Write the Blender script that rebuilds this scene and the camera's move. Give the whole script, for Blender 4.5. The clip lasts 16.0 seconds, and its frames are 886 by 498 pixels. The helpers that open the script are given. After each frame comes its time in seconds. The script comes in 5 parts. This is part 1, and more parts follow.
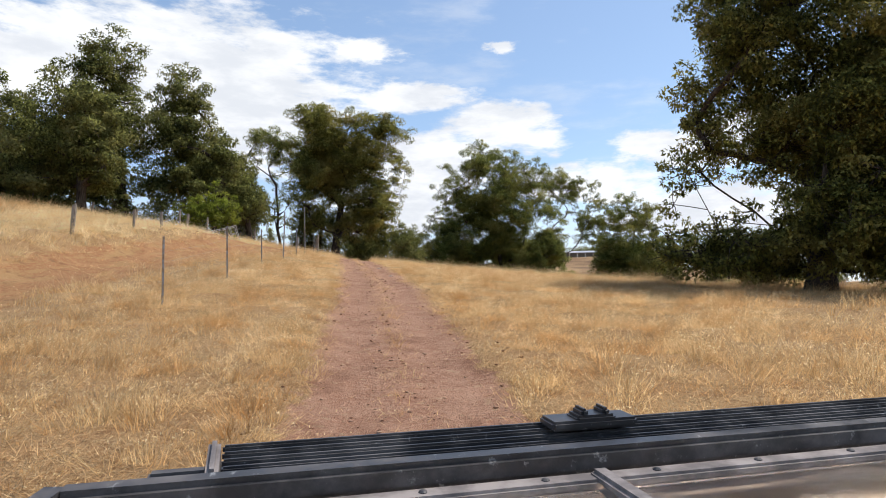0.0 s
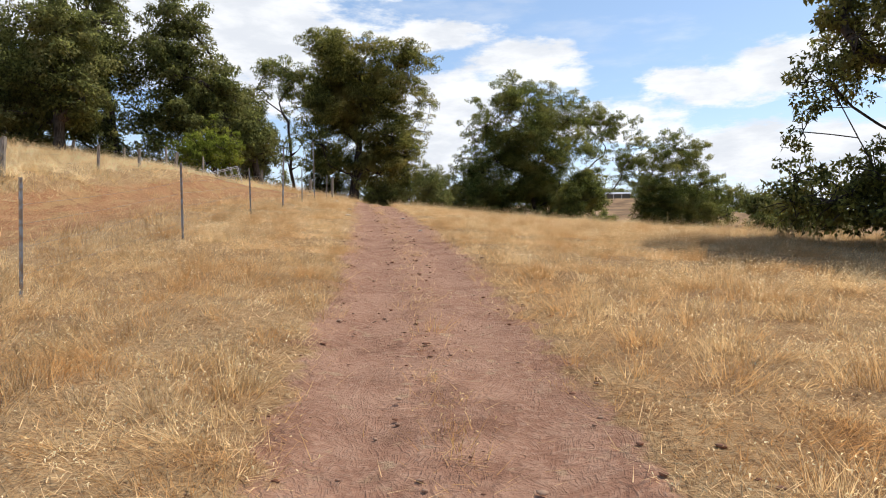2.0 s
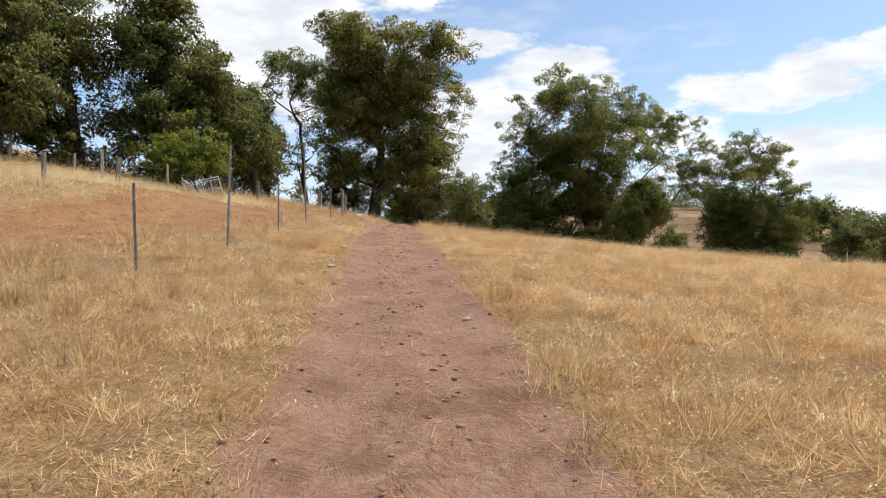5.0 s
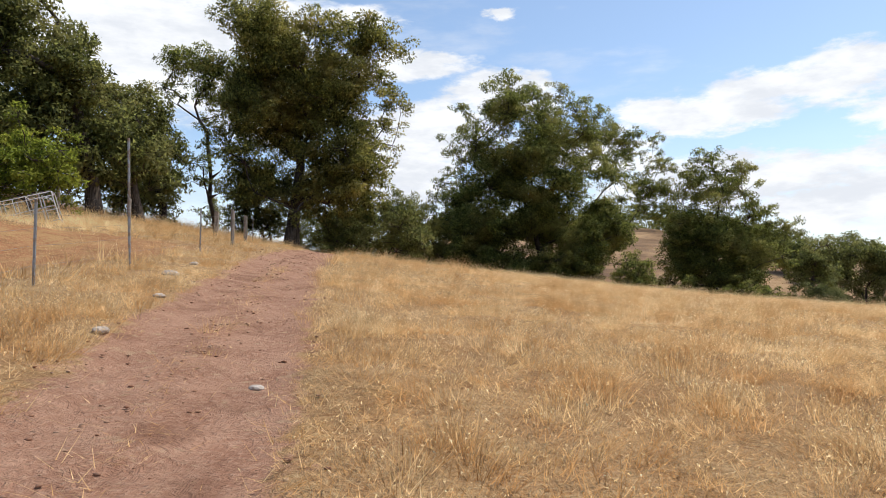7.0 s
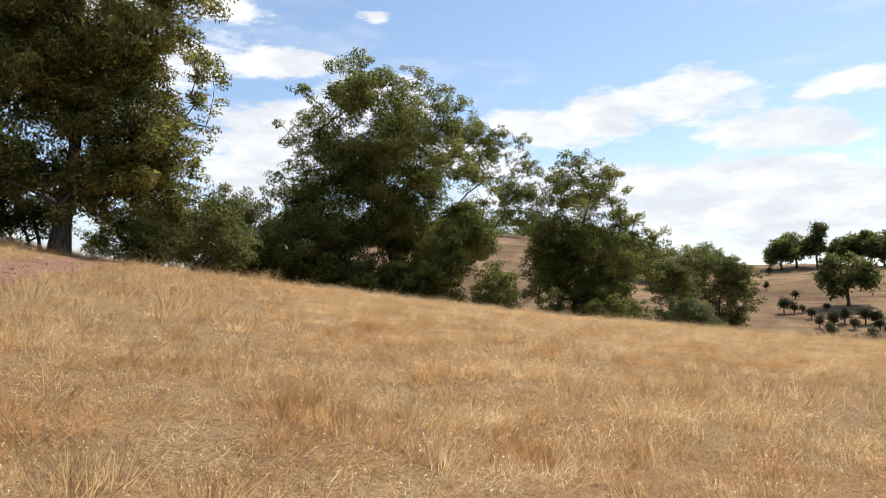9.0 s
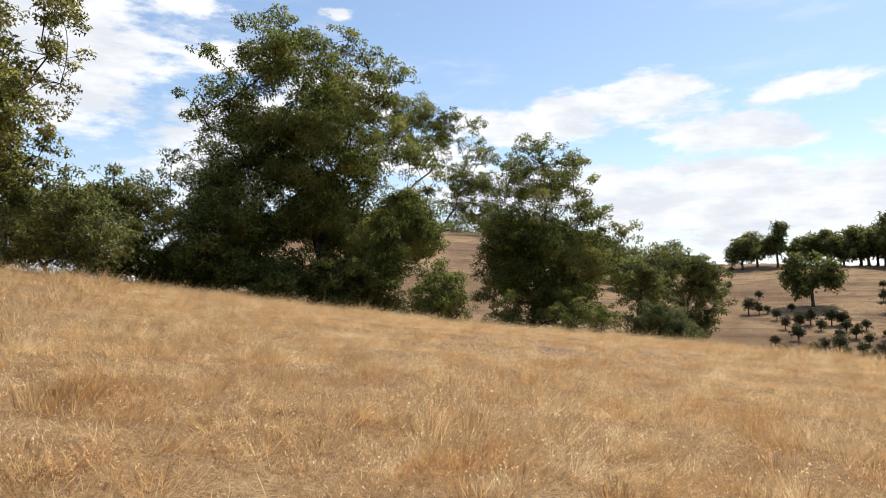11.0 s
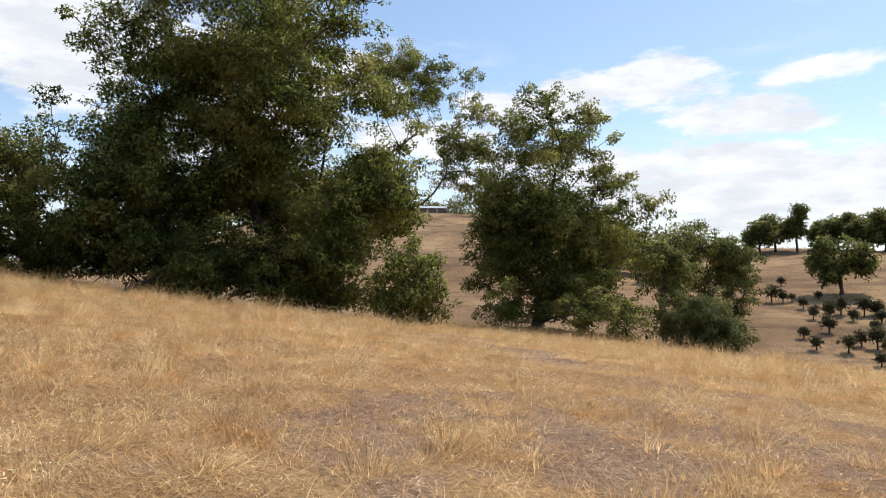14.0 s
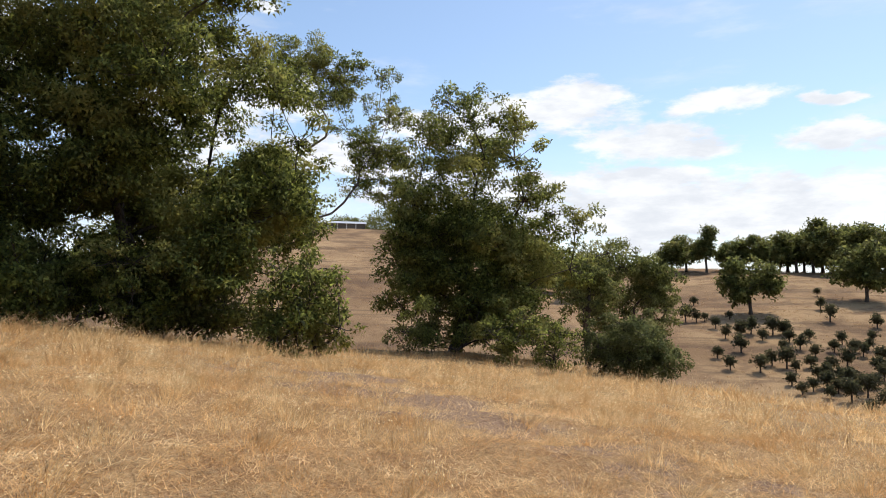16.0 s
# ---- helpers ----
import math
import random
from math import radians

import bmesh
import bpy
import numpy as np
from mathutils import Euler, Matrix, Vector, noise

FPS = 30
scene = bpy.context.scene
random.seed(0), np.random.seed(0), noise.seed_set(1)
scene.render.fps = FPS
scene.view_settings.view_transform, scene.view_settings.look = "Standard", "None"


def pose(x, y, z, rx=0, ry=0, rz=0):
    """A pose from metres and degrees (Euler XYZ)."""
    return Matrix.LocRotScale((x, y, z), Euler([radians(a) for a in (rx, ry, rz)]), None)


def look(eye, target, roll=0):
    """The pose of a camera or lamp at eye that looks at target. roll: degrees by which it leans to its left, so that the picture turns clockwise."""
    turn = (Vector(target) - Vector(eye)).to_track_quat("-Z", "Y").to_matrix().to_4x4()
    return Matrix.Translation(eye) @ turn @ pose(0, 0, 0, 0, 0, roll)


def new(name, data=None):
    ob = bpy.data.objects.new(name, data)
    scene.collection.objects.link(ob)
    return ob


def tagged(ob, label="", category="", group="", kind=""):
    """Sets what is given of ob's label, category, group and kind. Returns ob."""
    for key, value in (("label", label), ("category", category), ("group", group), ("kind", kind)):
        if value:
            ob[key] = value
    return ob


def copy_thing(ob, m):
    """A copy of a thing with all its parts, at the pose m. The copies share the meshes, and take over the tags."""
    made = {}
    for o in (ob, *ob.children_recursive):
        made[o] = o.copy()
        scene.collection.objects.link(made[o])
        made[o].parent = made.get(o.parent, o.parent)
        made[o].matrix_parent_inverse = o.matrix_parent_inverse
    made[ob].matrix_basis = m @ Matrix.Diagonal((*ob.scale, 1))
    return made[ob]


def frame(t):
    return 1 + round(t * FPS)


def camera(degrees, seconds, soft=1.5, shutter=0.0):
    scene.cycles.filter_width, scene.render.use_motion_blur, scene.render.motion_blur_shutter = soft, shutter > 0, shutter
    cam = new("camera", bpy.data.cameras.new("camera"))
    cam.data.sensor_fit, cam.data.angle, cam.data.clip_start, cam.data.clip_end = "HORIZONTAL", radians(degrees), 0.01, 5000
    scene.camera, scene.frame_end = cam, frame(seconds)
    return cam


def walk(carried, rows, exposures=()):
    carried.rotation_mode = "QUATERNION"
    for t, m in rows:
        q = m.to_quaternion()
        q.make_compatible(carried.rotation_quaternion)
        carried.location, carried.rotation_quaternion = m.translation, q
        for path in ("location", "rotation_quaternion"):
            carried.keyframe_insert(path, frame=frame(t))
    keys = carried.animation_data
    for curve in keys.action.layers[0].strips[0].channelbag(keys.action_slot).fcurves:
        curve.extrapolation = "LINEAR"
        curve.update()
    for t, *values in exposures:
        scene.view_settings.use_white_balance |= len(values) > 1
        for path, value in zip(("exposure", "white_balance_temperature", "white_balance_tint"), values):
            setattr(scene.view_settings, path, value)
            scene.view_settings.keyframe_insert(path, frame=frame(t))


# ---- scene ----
cam = camera(66.3, 16.0, soft=0.95)
METRES, EYE, TILT, LEAN, TURN = 60.0, 2.2, 6.5, -0.1, 0.0
ROWS = [
    (0.0, 0.0, 0.0, 0.0, 0.0, 0.0, 0.0),
    (0.5, -0.0041, 0.034, 0.0003, 1.36, -0.12, 0.16),
    (1.0, -0.0073, 0.067, 0.0005, 1.73, -0.5, 0.23),
    (1.5, -0.0101, 0.0951, -0.0002, 1.68, -2.06, 0.23),
    (2.0, -0.0126, 0.1184, 0.0016, 1.86, -4.89, 0.23),
    (2.5, -0.0166, 0.1411, 0.0023, 1.81, -4.63, 0.12),
    (3.0, -0.0201, 0.1707, 0.0031, 3.72, -4.66, 0.36),
    (3.5, -0.0232, 0.2007, 0.0037, 3.79, -4.89, 0.31),
    (4.0, -0.0252, 0.2326, 0.0058, 4.5, -4.93, 0.34),
    (6.5, -0.0307, 0.4132, 0.0118, 3.51, -2.59, 0.54),
    (7.0, -0.0214, 0.4475, 0.0123, -0.05, -2.55, 0.13),
    (7.5, -0.0132, 0.4828, 0.0119, -2.61, -2.59, -0.2),
    (8.0, -0.0026, 0.5173, 0.0127, -4.99, -2.29, -0.52),
    (8.5, 0.0097, 0.5518, 0.013, -8.8, -2.3, -0.95),
    (9.0, 0.0225, 0.5848, 0.0125, -10.88, -2.18, -1.22),
    (11.5, 0.0918, 0.7464, 0.0018, -14.45, -2.19, -1.66),
    (12.0, 0.1055, 0.779, -0.0004, -14.79, -2.25, -1.78),
    (12.5, 0.1171, 0.8073, -0.0027, -14.84, -3.2, -1.8),
    (13.0, 0.1266, 0.8315, -0.0035, -14.8, -3.08, -1.93),
    (13.5, 0.1372, 0.8581, -0.0059, -13.69, -3.15, -1.85),
    (14.0, 0.1471, 0.8843, -0.009, -13.52, -3.65, -1.85),
    (14.5, 0.1562, 0.9064, -0.0103, -13.57, -3.13, -1.92),
    (15.0, 0.1649, 0.9265, -0.0125, -13.71, -2.46, -2.01),
    (15.5, 0.1715, 0.9434, -0.0146, -16.64, -2.2, -2.4),
    (16.0, 0.1768, 0.9576, -0.0156, -20.19, -1.91, -2.92),
]
walk(cam, [(t, pose(0, 0, EYE, TILT, LEAN, TURN) @ pose(METRES * x, METRES * y, METRES * z, 90 + pitch, roll, yaw)) for t, x, y, z, yaw, pitch, roll in ROWS])

# ---- daylight ----
SUN_AZ, SUN_EL = 68.0, 62.0          # degrees clockwise from +y, and above the horizon
sun_data = bpy.data.lights.new("sun", "SUN")
sun_data.energy, sun_data.angle, sun_data.color = 3.4, radians(0.6), (1.0, 0.94, 0.85)
sun = new("sun", sun_data)
sun_way = Vector((math.sin(radians(SUN_AZ)) * math.cos(radians(SUN_EL)), math.cos(radians(SUN_AZ)) * math.cos(radians(SUN_EL)), math.sin(radians(SUN_EL))))
sun.matrix_basis = look(sun_way * 100, (0, 0, 0))


class Nodes:
    """A short hand for building node trees."""

    def __init__(self, tree):
        self.tree = tree

    def add(self, kind, inputs=(), **props):
        n = self.tree.nodes.new(kind)
        for k, v in props.items():
            setattr(n, k, v)
        for k, v in dict(inputs).items():
            if hasattr(v, "is_output"):
                self.tree.links.new(v, n.inputs[k])
            else:
                n.inputs[k].default_value = v
        return n

    def math(self, op, a, b=0.0, c=0.0, clamp=False):
        return self.add("ShaderNodeMath", {0: a, 1: b, 2: c}, operation=op, use_clamp=clamp).outputs[0]

    def vec(self, op, a, b=(0, 0, 0)):
        n = self.add("ShaderNodeVectorMath", {0: a, 1: b}, operation=op)
        return n.outputs["Value"] if op in ("LENGTH", "DOT_PRODUCT") else n.outputs["Vector"]

    def noise(self, vector, scale, detail=4.0, rough=0.55, out="Fac", dims="3D"):
        return self.add("ShaderNodeTexNoise", {"Vector": vector, "Scale": scale, "Detail": detail, "Roughness": rough}, noise_dimensions=dims).outputs[out]

    def remap(self, v, a, b, c=0.0, d=1.0, smooth=True):
        return self.add("ShaderNodeMapRange", {"Value": v, "From Min": a, "From Max": b, "To Min": c, "To Max": d}, interpolation_type="SMOOTHSTEP" if smooth else "LINEAR").outputs[0]

    def mix(self, f, a, b, blend="MIX"):
        n = self.tree.nodes.new("ShaderNodeMix")
        n.data_type, n.blend_type = "RGBA", blend
        for i, v in ((0, f), (6, a), (7, b)):
            if hasattr(v, "is_output"):
                self.tree.links.new(v, n.inputs[i])
            else:
                n.inputs[i].default_value = (*v, 1.0) if i and len(v) == 3 else v
        return n.outputs[2]

    def link(self, a, b):
        self.tree.links.new(a, b)


# clouds: azimuth, elevation and half sizes in degrees
CLOUDS = [
    (-23, 19.5, 14, 4.6), (-15, 17.0, 5.5, 4.6), (-30, 18.5, 8, 3), (-6.7, 22.6, 2.6, 0.9), (5.0, 22.9, 1.4, 0.5),
    (-2.7, 19.2, 4.6, 1.0), (5.6, 16.6, 4.4, 1.9), (-1.2, 13.6, 6, 2.2), (16.9, 14.4, 2.4, 1.1), (11.5, 12.0, 5.5, 1.5),
    (21.4, 13.9, 5.5, 1.1), (27.5, 15.6, 5.6, 1.4), (30.5, 15.9, 4.5, 1.7), (37.6, 12.6, 4.4, 1.4), (33, 10.0, 9, 1.0),
    (40, 7.0, 18, 2.9), (-3.9, 10.5, 6, 4.0), (51.4, 12.2, 4.2, 1.0), (50.1, 14.8, 1.6, 0.4), (43, 15.4, 4.0, 1.0),
    (22, 9.0, 9, 2.2), (70, 14, 9, 2.5), (90, 20, 12, 4),
]
world = bpy.data.worlds.new("summer_sky")
scene.world = world
world.use_nodes = True
world.node_tree.nodes.clear()
N = Nodes(world.node_tree)
sky = N.add("ShaderNodeTexSky", sky_type="NISHITA", sun_disc=False, sun_elevation=radians(SUN_EL), sun_rotation=radians(SUN_AZ), altitude=250.0, air_density=1.0, dust_density=0.8, ozone_density=1.2)
way = N.add("ShaderNodeTexCoord").outputs["Generated"]
xyz = N.add("ShaderNodeSeparateXYZ", {0: way})
az = N.math("MULTIPLY", N.math("ARCTAN2", xyz.outputs[0], xyz.outputs[1]), 57.2958)
el = N.math("MULTIPLY", N.math("ARCSINE", xyz.outputs[2]), 57.2958)
wob = N.noise(N.vec("MULTIPLY", way, (1, 1, 2.2)), 7.0, 6.0, 0.6, "Color")
wobble = N.vec("MULTIPLY", N.vec("SUBTRACT", wob, (0.5, 0.5, 0.5)), (9.0, 3.6, 0))
spot = N.vec("ADD", N.add("ShaderNodeCombineXYZ", {0: az, 1: el, 2: 0.0}).outputs[0], wobble)
near_cloud = 9.0
for a, e, ra, re in CLOUDS:
    d = N.vec("LENGTH", N.vec("MULTIPLY", N.vec("SUBTRACT", spot, (a, e, 0)), (1 / ra, 1 / re, 0)))
    near_cloud = N.math("SMOOTH_MIN", near_cloud, d, 0.35) if hasattr(near_cloud, "is_output") else d
fluff = N.noise(N.vec("MULTIPLY", way, (1, 1, 3.0)), 16.0, 8.0, 0.62)
body = N.math("ADD", N.math("SUBTRACT", 1.0, near_cloud), N.math("MULTIPLY", N.math("SUBTRACT", fluff, 0.5), 2.2))
cover = N.remap(body, -0.45, 0.26)
wisp = N.math("MULTIPLY", N.remap(N.noise(N.vec("MULTIPLY", way, (1, 1, 4.0)), 4.0, 8.0, 0.6), 0.52, 0.72), 0.30)
haze = N.remap(el, 14.0, 1.0, 0.0, 0.75)
cover = N.math("MAXIMUM", cover, N.math("MAXIMUM", wisp, haze))
shade = N.remap(N.noise(N.vec("MULTIPLY", way, (1, 1, 3.0)), 9.0, 6.0, 0.6), 0.35, 0.65)
cloud_colour = N.mix(shade, (8.6, 9.0, 9.7), (11.0, 11.2, 11.5))
SKY = 0.095
back = N.add("ShaderNodeBackground", {"Color": N.mix(cover, N.mix(1.0, sky.outputs[0], (2.02, 2.0, 1.93), "MULTIPLY"), cloud_colour), "Strength": SKY})
N.link(back.outputs[0], N.add("ShaderNodeOutputWorld").inputs[0])


# ---- materials ----
def material(name, rough=0.8, metal=0.0, spec=0.3):
    m = bpy.data.materials.new(name)
    m.use_nodes = True
    n = Nodes(m.node_tree)
    b = m.node_tree.nodes["Principled BSDF"]
    b.inputs["Roughness"].default_value = rough
    b.inputs["Metallic"].default_value = metal
    b.inputs["Specular IOR Level"].default_value = spec
    return m, n, b


def bumped(n, b, height, strength, distance):
    n.link(n.add("ShaderNodeBump", {"Height": height, "Strength": strength, "Distance": distance}).outputs[0], b.inputs["Normal"])


def where(n):
    return n.add("ShaderNodeNewGeometry").outputs["Position"]


def island(n):
    return n.add("ShaderNodeNewGeometry").outputs["Random Per Island"]


def attr(n, name):
    return n.add("ShaderNodeAttribute", attribute_name=name).outputs["Fac"]


def leaf_material(name, dark, light, tip):
    """Leaves in rounded sprays: most of a leaf's light follows the spray it hangs in, the rest its own tilt and gloss."""
    m, n, b = material(name, 0.5, 0.0, 0.25)
    p = where(n)
    c = n.mix(n.math("POWER", island(n), 1.5), dark, light)
    c = n.mix(n.remap(n.noise(p, 0.35, 3.0), 0.45, 0.7, 0.0, 0.8), c, tip)
    c = n.mix(n.remap(n.noise(p, 1.3, 3.0), 0.50, 0.70, 0.0, 0.5), c, dark)
    n.link(c, b.inputs["Base Color"])
    spray = n.add("ShaderNodeAttribute", attribute_name="spray").outputs["Vector"]
    spray = n.add("ShaderNodeVectorTransform", {0: spray}, vector_type="NORMAL", convert_from="OBJECT", convert_to="WORLD").outputs[0]
    own = n.add("ShaderNodeTexWhiteNoise", {"W": n.math("MULTIPLY", island(n), 97.0)}, noise_dimensions="1D").outputs["Color"]
    up = n.vec("NORMALIZE", n.vec("ADD", spray, n.vec("MULTIPLY", n.vec("SUBTRACT", own, (0.5, 0.5, 0.5)), (1.1, 1.1, 1.1))))
    front = n.add("ShaderNodeBsdfDiffuse", {"Color": c, "Normal": up})
    rear = n.add("ShaderNodeBsdfTranslucent", {"Color": c, "Normal": n.vec("MULTIPLY", up, (-1, -1, -1))})
    both = n.add("ShaderNodeAddShader", {0: front.outputs[0], 1: rear.outputs[0]})
    glow = n.add("ShaderNodeBsdfTranslucent", {"Color": n.mix(1.0, c, (1.5, 1.6, 0.6), "MULTIPLY")})
    thin = n.add("ShaderNodeMixShader", {0: 0.4, 1: b.outputs[0], 2: glow.outputs[0]})
    every = n.add("ShaderNodeMixShader", {0: 0.32, 1: both.outputs[0], 2: thin.outputs[0]})
    n.link(every.outputs[0], m.node_tree.nodes["Material Output"].inputs[0])
    return m


LEAF_GUM = leaf_material("gum_leaves", (0.036, 0.044, 0.014), (0.240, 0.256, 0.064), (0.262, 0.232, 0.074))
# gum leaves again, lighter and warmer: sunshine on two crowns put into the colour
LEAF_SUNLIT = leaf_material("sunlit_gum_leaves", (0.048, 0.052, 0.016), (0.285, 0.270, 0.070), (0.325, 0.260, 0.082))
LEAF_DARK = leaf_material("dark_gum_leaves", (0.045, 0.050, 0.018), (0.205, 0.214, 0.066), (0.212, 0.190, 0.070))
LEAF_LIME = leaf_material("lime_leaves", (0.080, 0.104, 0.016), (0.225, 0.255, 0.040), (0.265, 0.260, 0.045))
LEAF_GREY = leaf_material("grey_leaves", (0.048, 0.056, 0.021), (0.145, 0.152, 0.062), (0.150, 0.142, 0.060))
LEAF_OLIVE = leaf_material("olive_leaves", (0.036, 0.035, 0.020), (0.082, 0.080, 0.040), (0.088, 0.074, 0.040))


def bark_material(name, dark, light):
    m, n, b = material(name, 0.9)
    p = where(n)
    streak = n.noise(n.vec("MULTIPLY", p, (6, 6, 0.9)), 2.0, 6.0, 0.65)
    n.link(n.mix(n.remap(streak, 0.35, 0.65), dark, light), b.inputs["Base Color"])
    bumped(n, b, streak, 0.7, 0.05)
    return m


BARK = bark_material("rough_bark", (0.030, 0.022, 0.017), (0.115, 0.090, 0.070))
BARK_PALE = bark_material("pale_bark", (0.060, 0.048, 0.038), (0.200, 0.170, 0.140))

GROUND, n, b = material("paddock_ground", 0.95, 0.0, 0.15)
p = where(n)
big, mid, fine = n.noise(p, 0.22, 4.0), n.noise(p, 1.6, 5.0, 0.6), n.noise(p, 14.0, 6.0, 0.65)
bend = n.vec("ADD", p, n.vec("MULTIPLY", n.noise(p, 0.9, 3.0, 0.5, "Color"), (0.9, 0.9, 0)))
straw_fibre = n.math("MAXIMUM", n.noise(n.vec("MULTIPLY", bend, (46, 9, 1)), 1.0, 3.0), n.noise(n.vec("MULTIPLY", bend, (10, 44, 1)), 1.0, 3.0))
straw = n.mix(n.remap(mid, 0.3, 0.7), (0.33, 0.184, 0.082), (0.48, 0.305, 0.145))
straw = n.mix(n.remap(big, 0.45, 0.7), straw, (0.45, 0.285, 0.138))
straw = n.mix(n.remap(fine, 0.30, 0.62), n.mix(0.6, straw, (0.17, 0.080, 0.032)), straw)
straw = n.mix(n.remap(straw_fibre, 0.52, 0.68, 0.0, 0.5), straw, (0.56, 0.395, 0.21))
soil = n.mix(n.remap(mid, 0.3, 0.7), (0.32, 0.158, 0.095), (0.43, 0.240, 0.152))
soil = n.mix(n.remap(fine, 0.40, 0.75), soil, (0.48, 0.285, 0.185))
soil = n.mix(n.remap(n.noise(p, 5.0, 4.0), 0.58, 0.72, 0.0, 0.5), soil, (0.50, 0.36, 0.21))
soil = n.mix(n.remap(n.noise(p, 0.9, 5.0, 0.7), 0.52, 0.64, 0.0, 0.55), soil, (0.215, 0.102, 0.060))
red = n.mix(n.remap(mid, 0.3, 0.7), (0.30, 0.108, 0.048), (0.42, 0.175, 0.080))
red = n.mix(n.remap(fine, 0.40, 0.66, 0.0, 0.85), red, (0.45, 0.285, 0.13))
red = n.mix(n.remap(n.noise(n.vec("MULTIPLY", p, (2.2, 0.35, 1.0)), 1.0, 5.0, 0.65), 0.50, 0.60, 0.0, 0.7), red, (0.44, 0.27, 0.115))
red = n.mix(n.remap(n.noise(p, 2.6, 5.0, 0.7), 0.54, 0.64, 0.0, 0.6), red, (0.15, 0.065, 0.034))
grey = n.mix(n.remap(fine, 0.35, 0.65), (0.165, 0.103, 0.076), (0.345, 0.238, 0.176))
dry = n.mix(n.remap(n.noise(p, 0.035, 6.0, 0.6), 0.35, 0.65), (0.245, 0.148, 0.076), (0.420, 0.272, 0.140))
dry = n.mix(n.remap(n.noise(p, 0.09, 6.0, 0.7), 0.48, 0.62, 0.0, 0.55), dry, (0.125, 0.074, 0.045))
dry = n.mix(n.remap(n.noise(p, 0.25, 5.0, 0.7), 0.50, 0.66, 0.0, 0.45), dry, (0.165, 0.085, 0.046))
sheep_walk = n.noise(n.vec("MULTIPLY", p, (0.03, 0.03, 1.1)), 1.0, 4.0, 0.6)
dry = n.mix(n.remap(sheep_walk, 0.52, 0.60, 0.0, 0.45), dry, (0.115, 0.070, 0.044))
edge = n.math("MULTIPLY", n.math("SUBTRACT", n.noise(p, 2.2, 5.0, 0.65), 0.5), 1.1)


def masked(name):
    return n.remap(n.math("ADD", attr(n, name), edge), 0.36, 0.64)


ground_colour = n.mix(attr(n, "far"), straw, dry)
ground_colour = n.mix(n.math("MULTIPLY", masked("grey"), 0.66), ground_colour, grey)
ground_colour = n.mix(n.math("MULTIPLY", masked("red"), 0.74), ground_colour, red)
ground_colour = n.mix(n.remap(n.math("ADD", attr(n, "soil"), n.math("MULTIPLY", edge, 1.5)), 0.30, 0.62), ground_colour, soil)
n.link(ground_colour, b.inputs["Base Color"])
bumped(n, b, n.math("ADD", n.math("MULTIPLY", fine, 0.5), n.math("ADD", n.math("MULTIPLY", mid, 0.7), n.math("MULTIPLY", straw_fibre, 0.6))), 0.9, 0.09)


def grass_material(name, lo, hi, warm):
    """Dry stems: they pass on the light of the open sky on both faces, as a sward does."""
    m, n, b = material(name)
    p = where(n)
    c = n.mix(n.math("POWER", island(n), 1.25), lo, hi)
    c = n.mix(n.remap(n.noise(p, 0.75, 4.0, 0.65), 0.44, 0.60, 0.0, 0.75), c, warm)
    c = n.mix(n.remap(n.noise(p, 1.15, 4.0, 0.6), 0.52, 0.64, 0.0, 0.65), c, (hi[0] * 1.04, hi[1] * 1.08, hi[2] * 1.15))
    c = n.mix(n.remap(n.noise(p, 1.7, 3.0), 0.50, 0.68, 0.0, 0.5), c, (warm[0] * 0.75, warm[1] * 0.68, warm[2] * 0.6))
    c = n.mix(n.remap(n.noise(p, 4.5, 3.0, 0.6), 0.50, 0.68, 0.0, 0.5), c, (warm[0] * 0.55, warm[1] * 0.5, warm[2] * 0.45))
    own = n.add("ShaderNodeTexWhiteNoise", {"W": n.math("MULTIPLY", island(n), 97.0)}, noise_dimensions="1D").outputs["Color"]
    sway = n.vec("MULTIPLY", n.vec("SUBTRACT", n.noise(p, 2.3, 3.0, 0.6, "Color"), (0.5, 0.5, 0.5)), (4.6, 4.6, 0.8))
    tilt = n.vec("ADD", sway, n.vec("MULTIPLY", n.vec("SUBTRACT", own, (0.5, 0.5, 0.5)), (1.5, 1.5, 0.8)))
    up = n.vec("NORMALIZE", n.vec("ADD", tilt, (0.0, 0.0, 1.0)))
    front = n.add("ShaderNodeBsdfDiffuse", {"Color": c, "Normal": up})
    rear = n.add("ShaderNodeBsdfTranslucent", {"Color": c, "Normal": n.vec("MULTIPLY", up, (-1, -1, -1))})
    both = n.add("ShaderNodeAddShader", {0: front.outputs[0], 1: rear.outputs[0]})
    n.link(both.outputs[0], m.node_tree.nodes["Material Output"].inputs[0])
    return m


GRASS = grass_material("dry_oat_grass", (0.36, 0.209, 0.086), (0.585, 0.425, 0.226), (0.375, 0.191, 0.070))
GRASS_PALE = grass_material("pale_bank_grass", (0.46, 0.32, 0.155), (0.70, 0.55, 0.32), (0.50, 0.33, 0.15))
HEADS = grass_material("oat_seed_heads", (0.50, 0.37, 0.19), (0.70, 0.57, 0.36), (0.50, 0.33, 0.15))
LITTER = grass_material("straw_litter", (0.37, 0.225, 0.102), (0.64, 0.465, 0.262), (0.40, 0.225, 0.095))
COARSE = grass_material("coarse_tussock", (0.17, 0.105, 0.052), (0.34, 0.23, 0.125), (0.22, 0.125, 0.060))

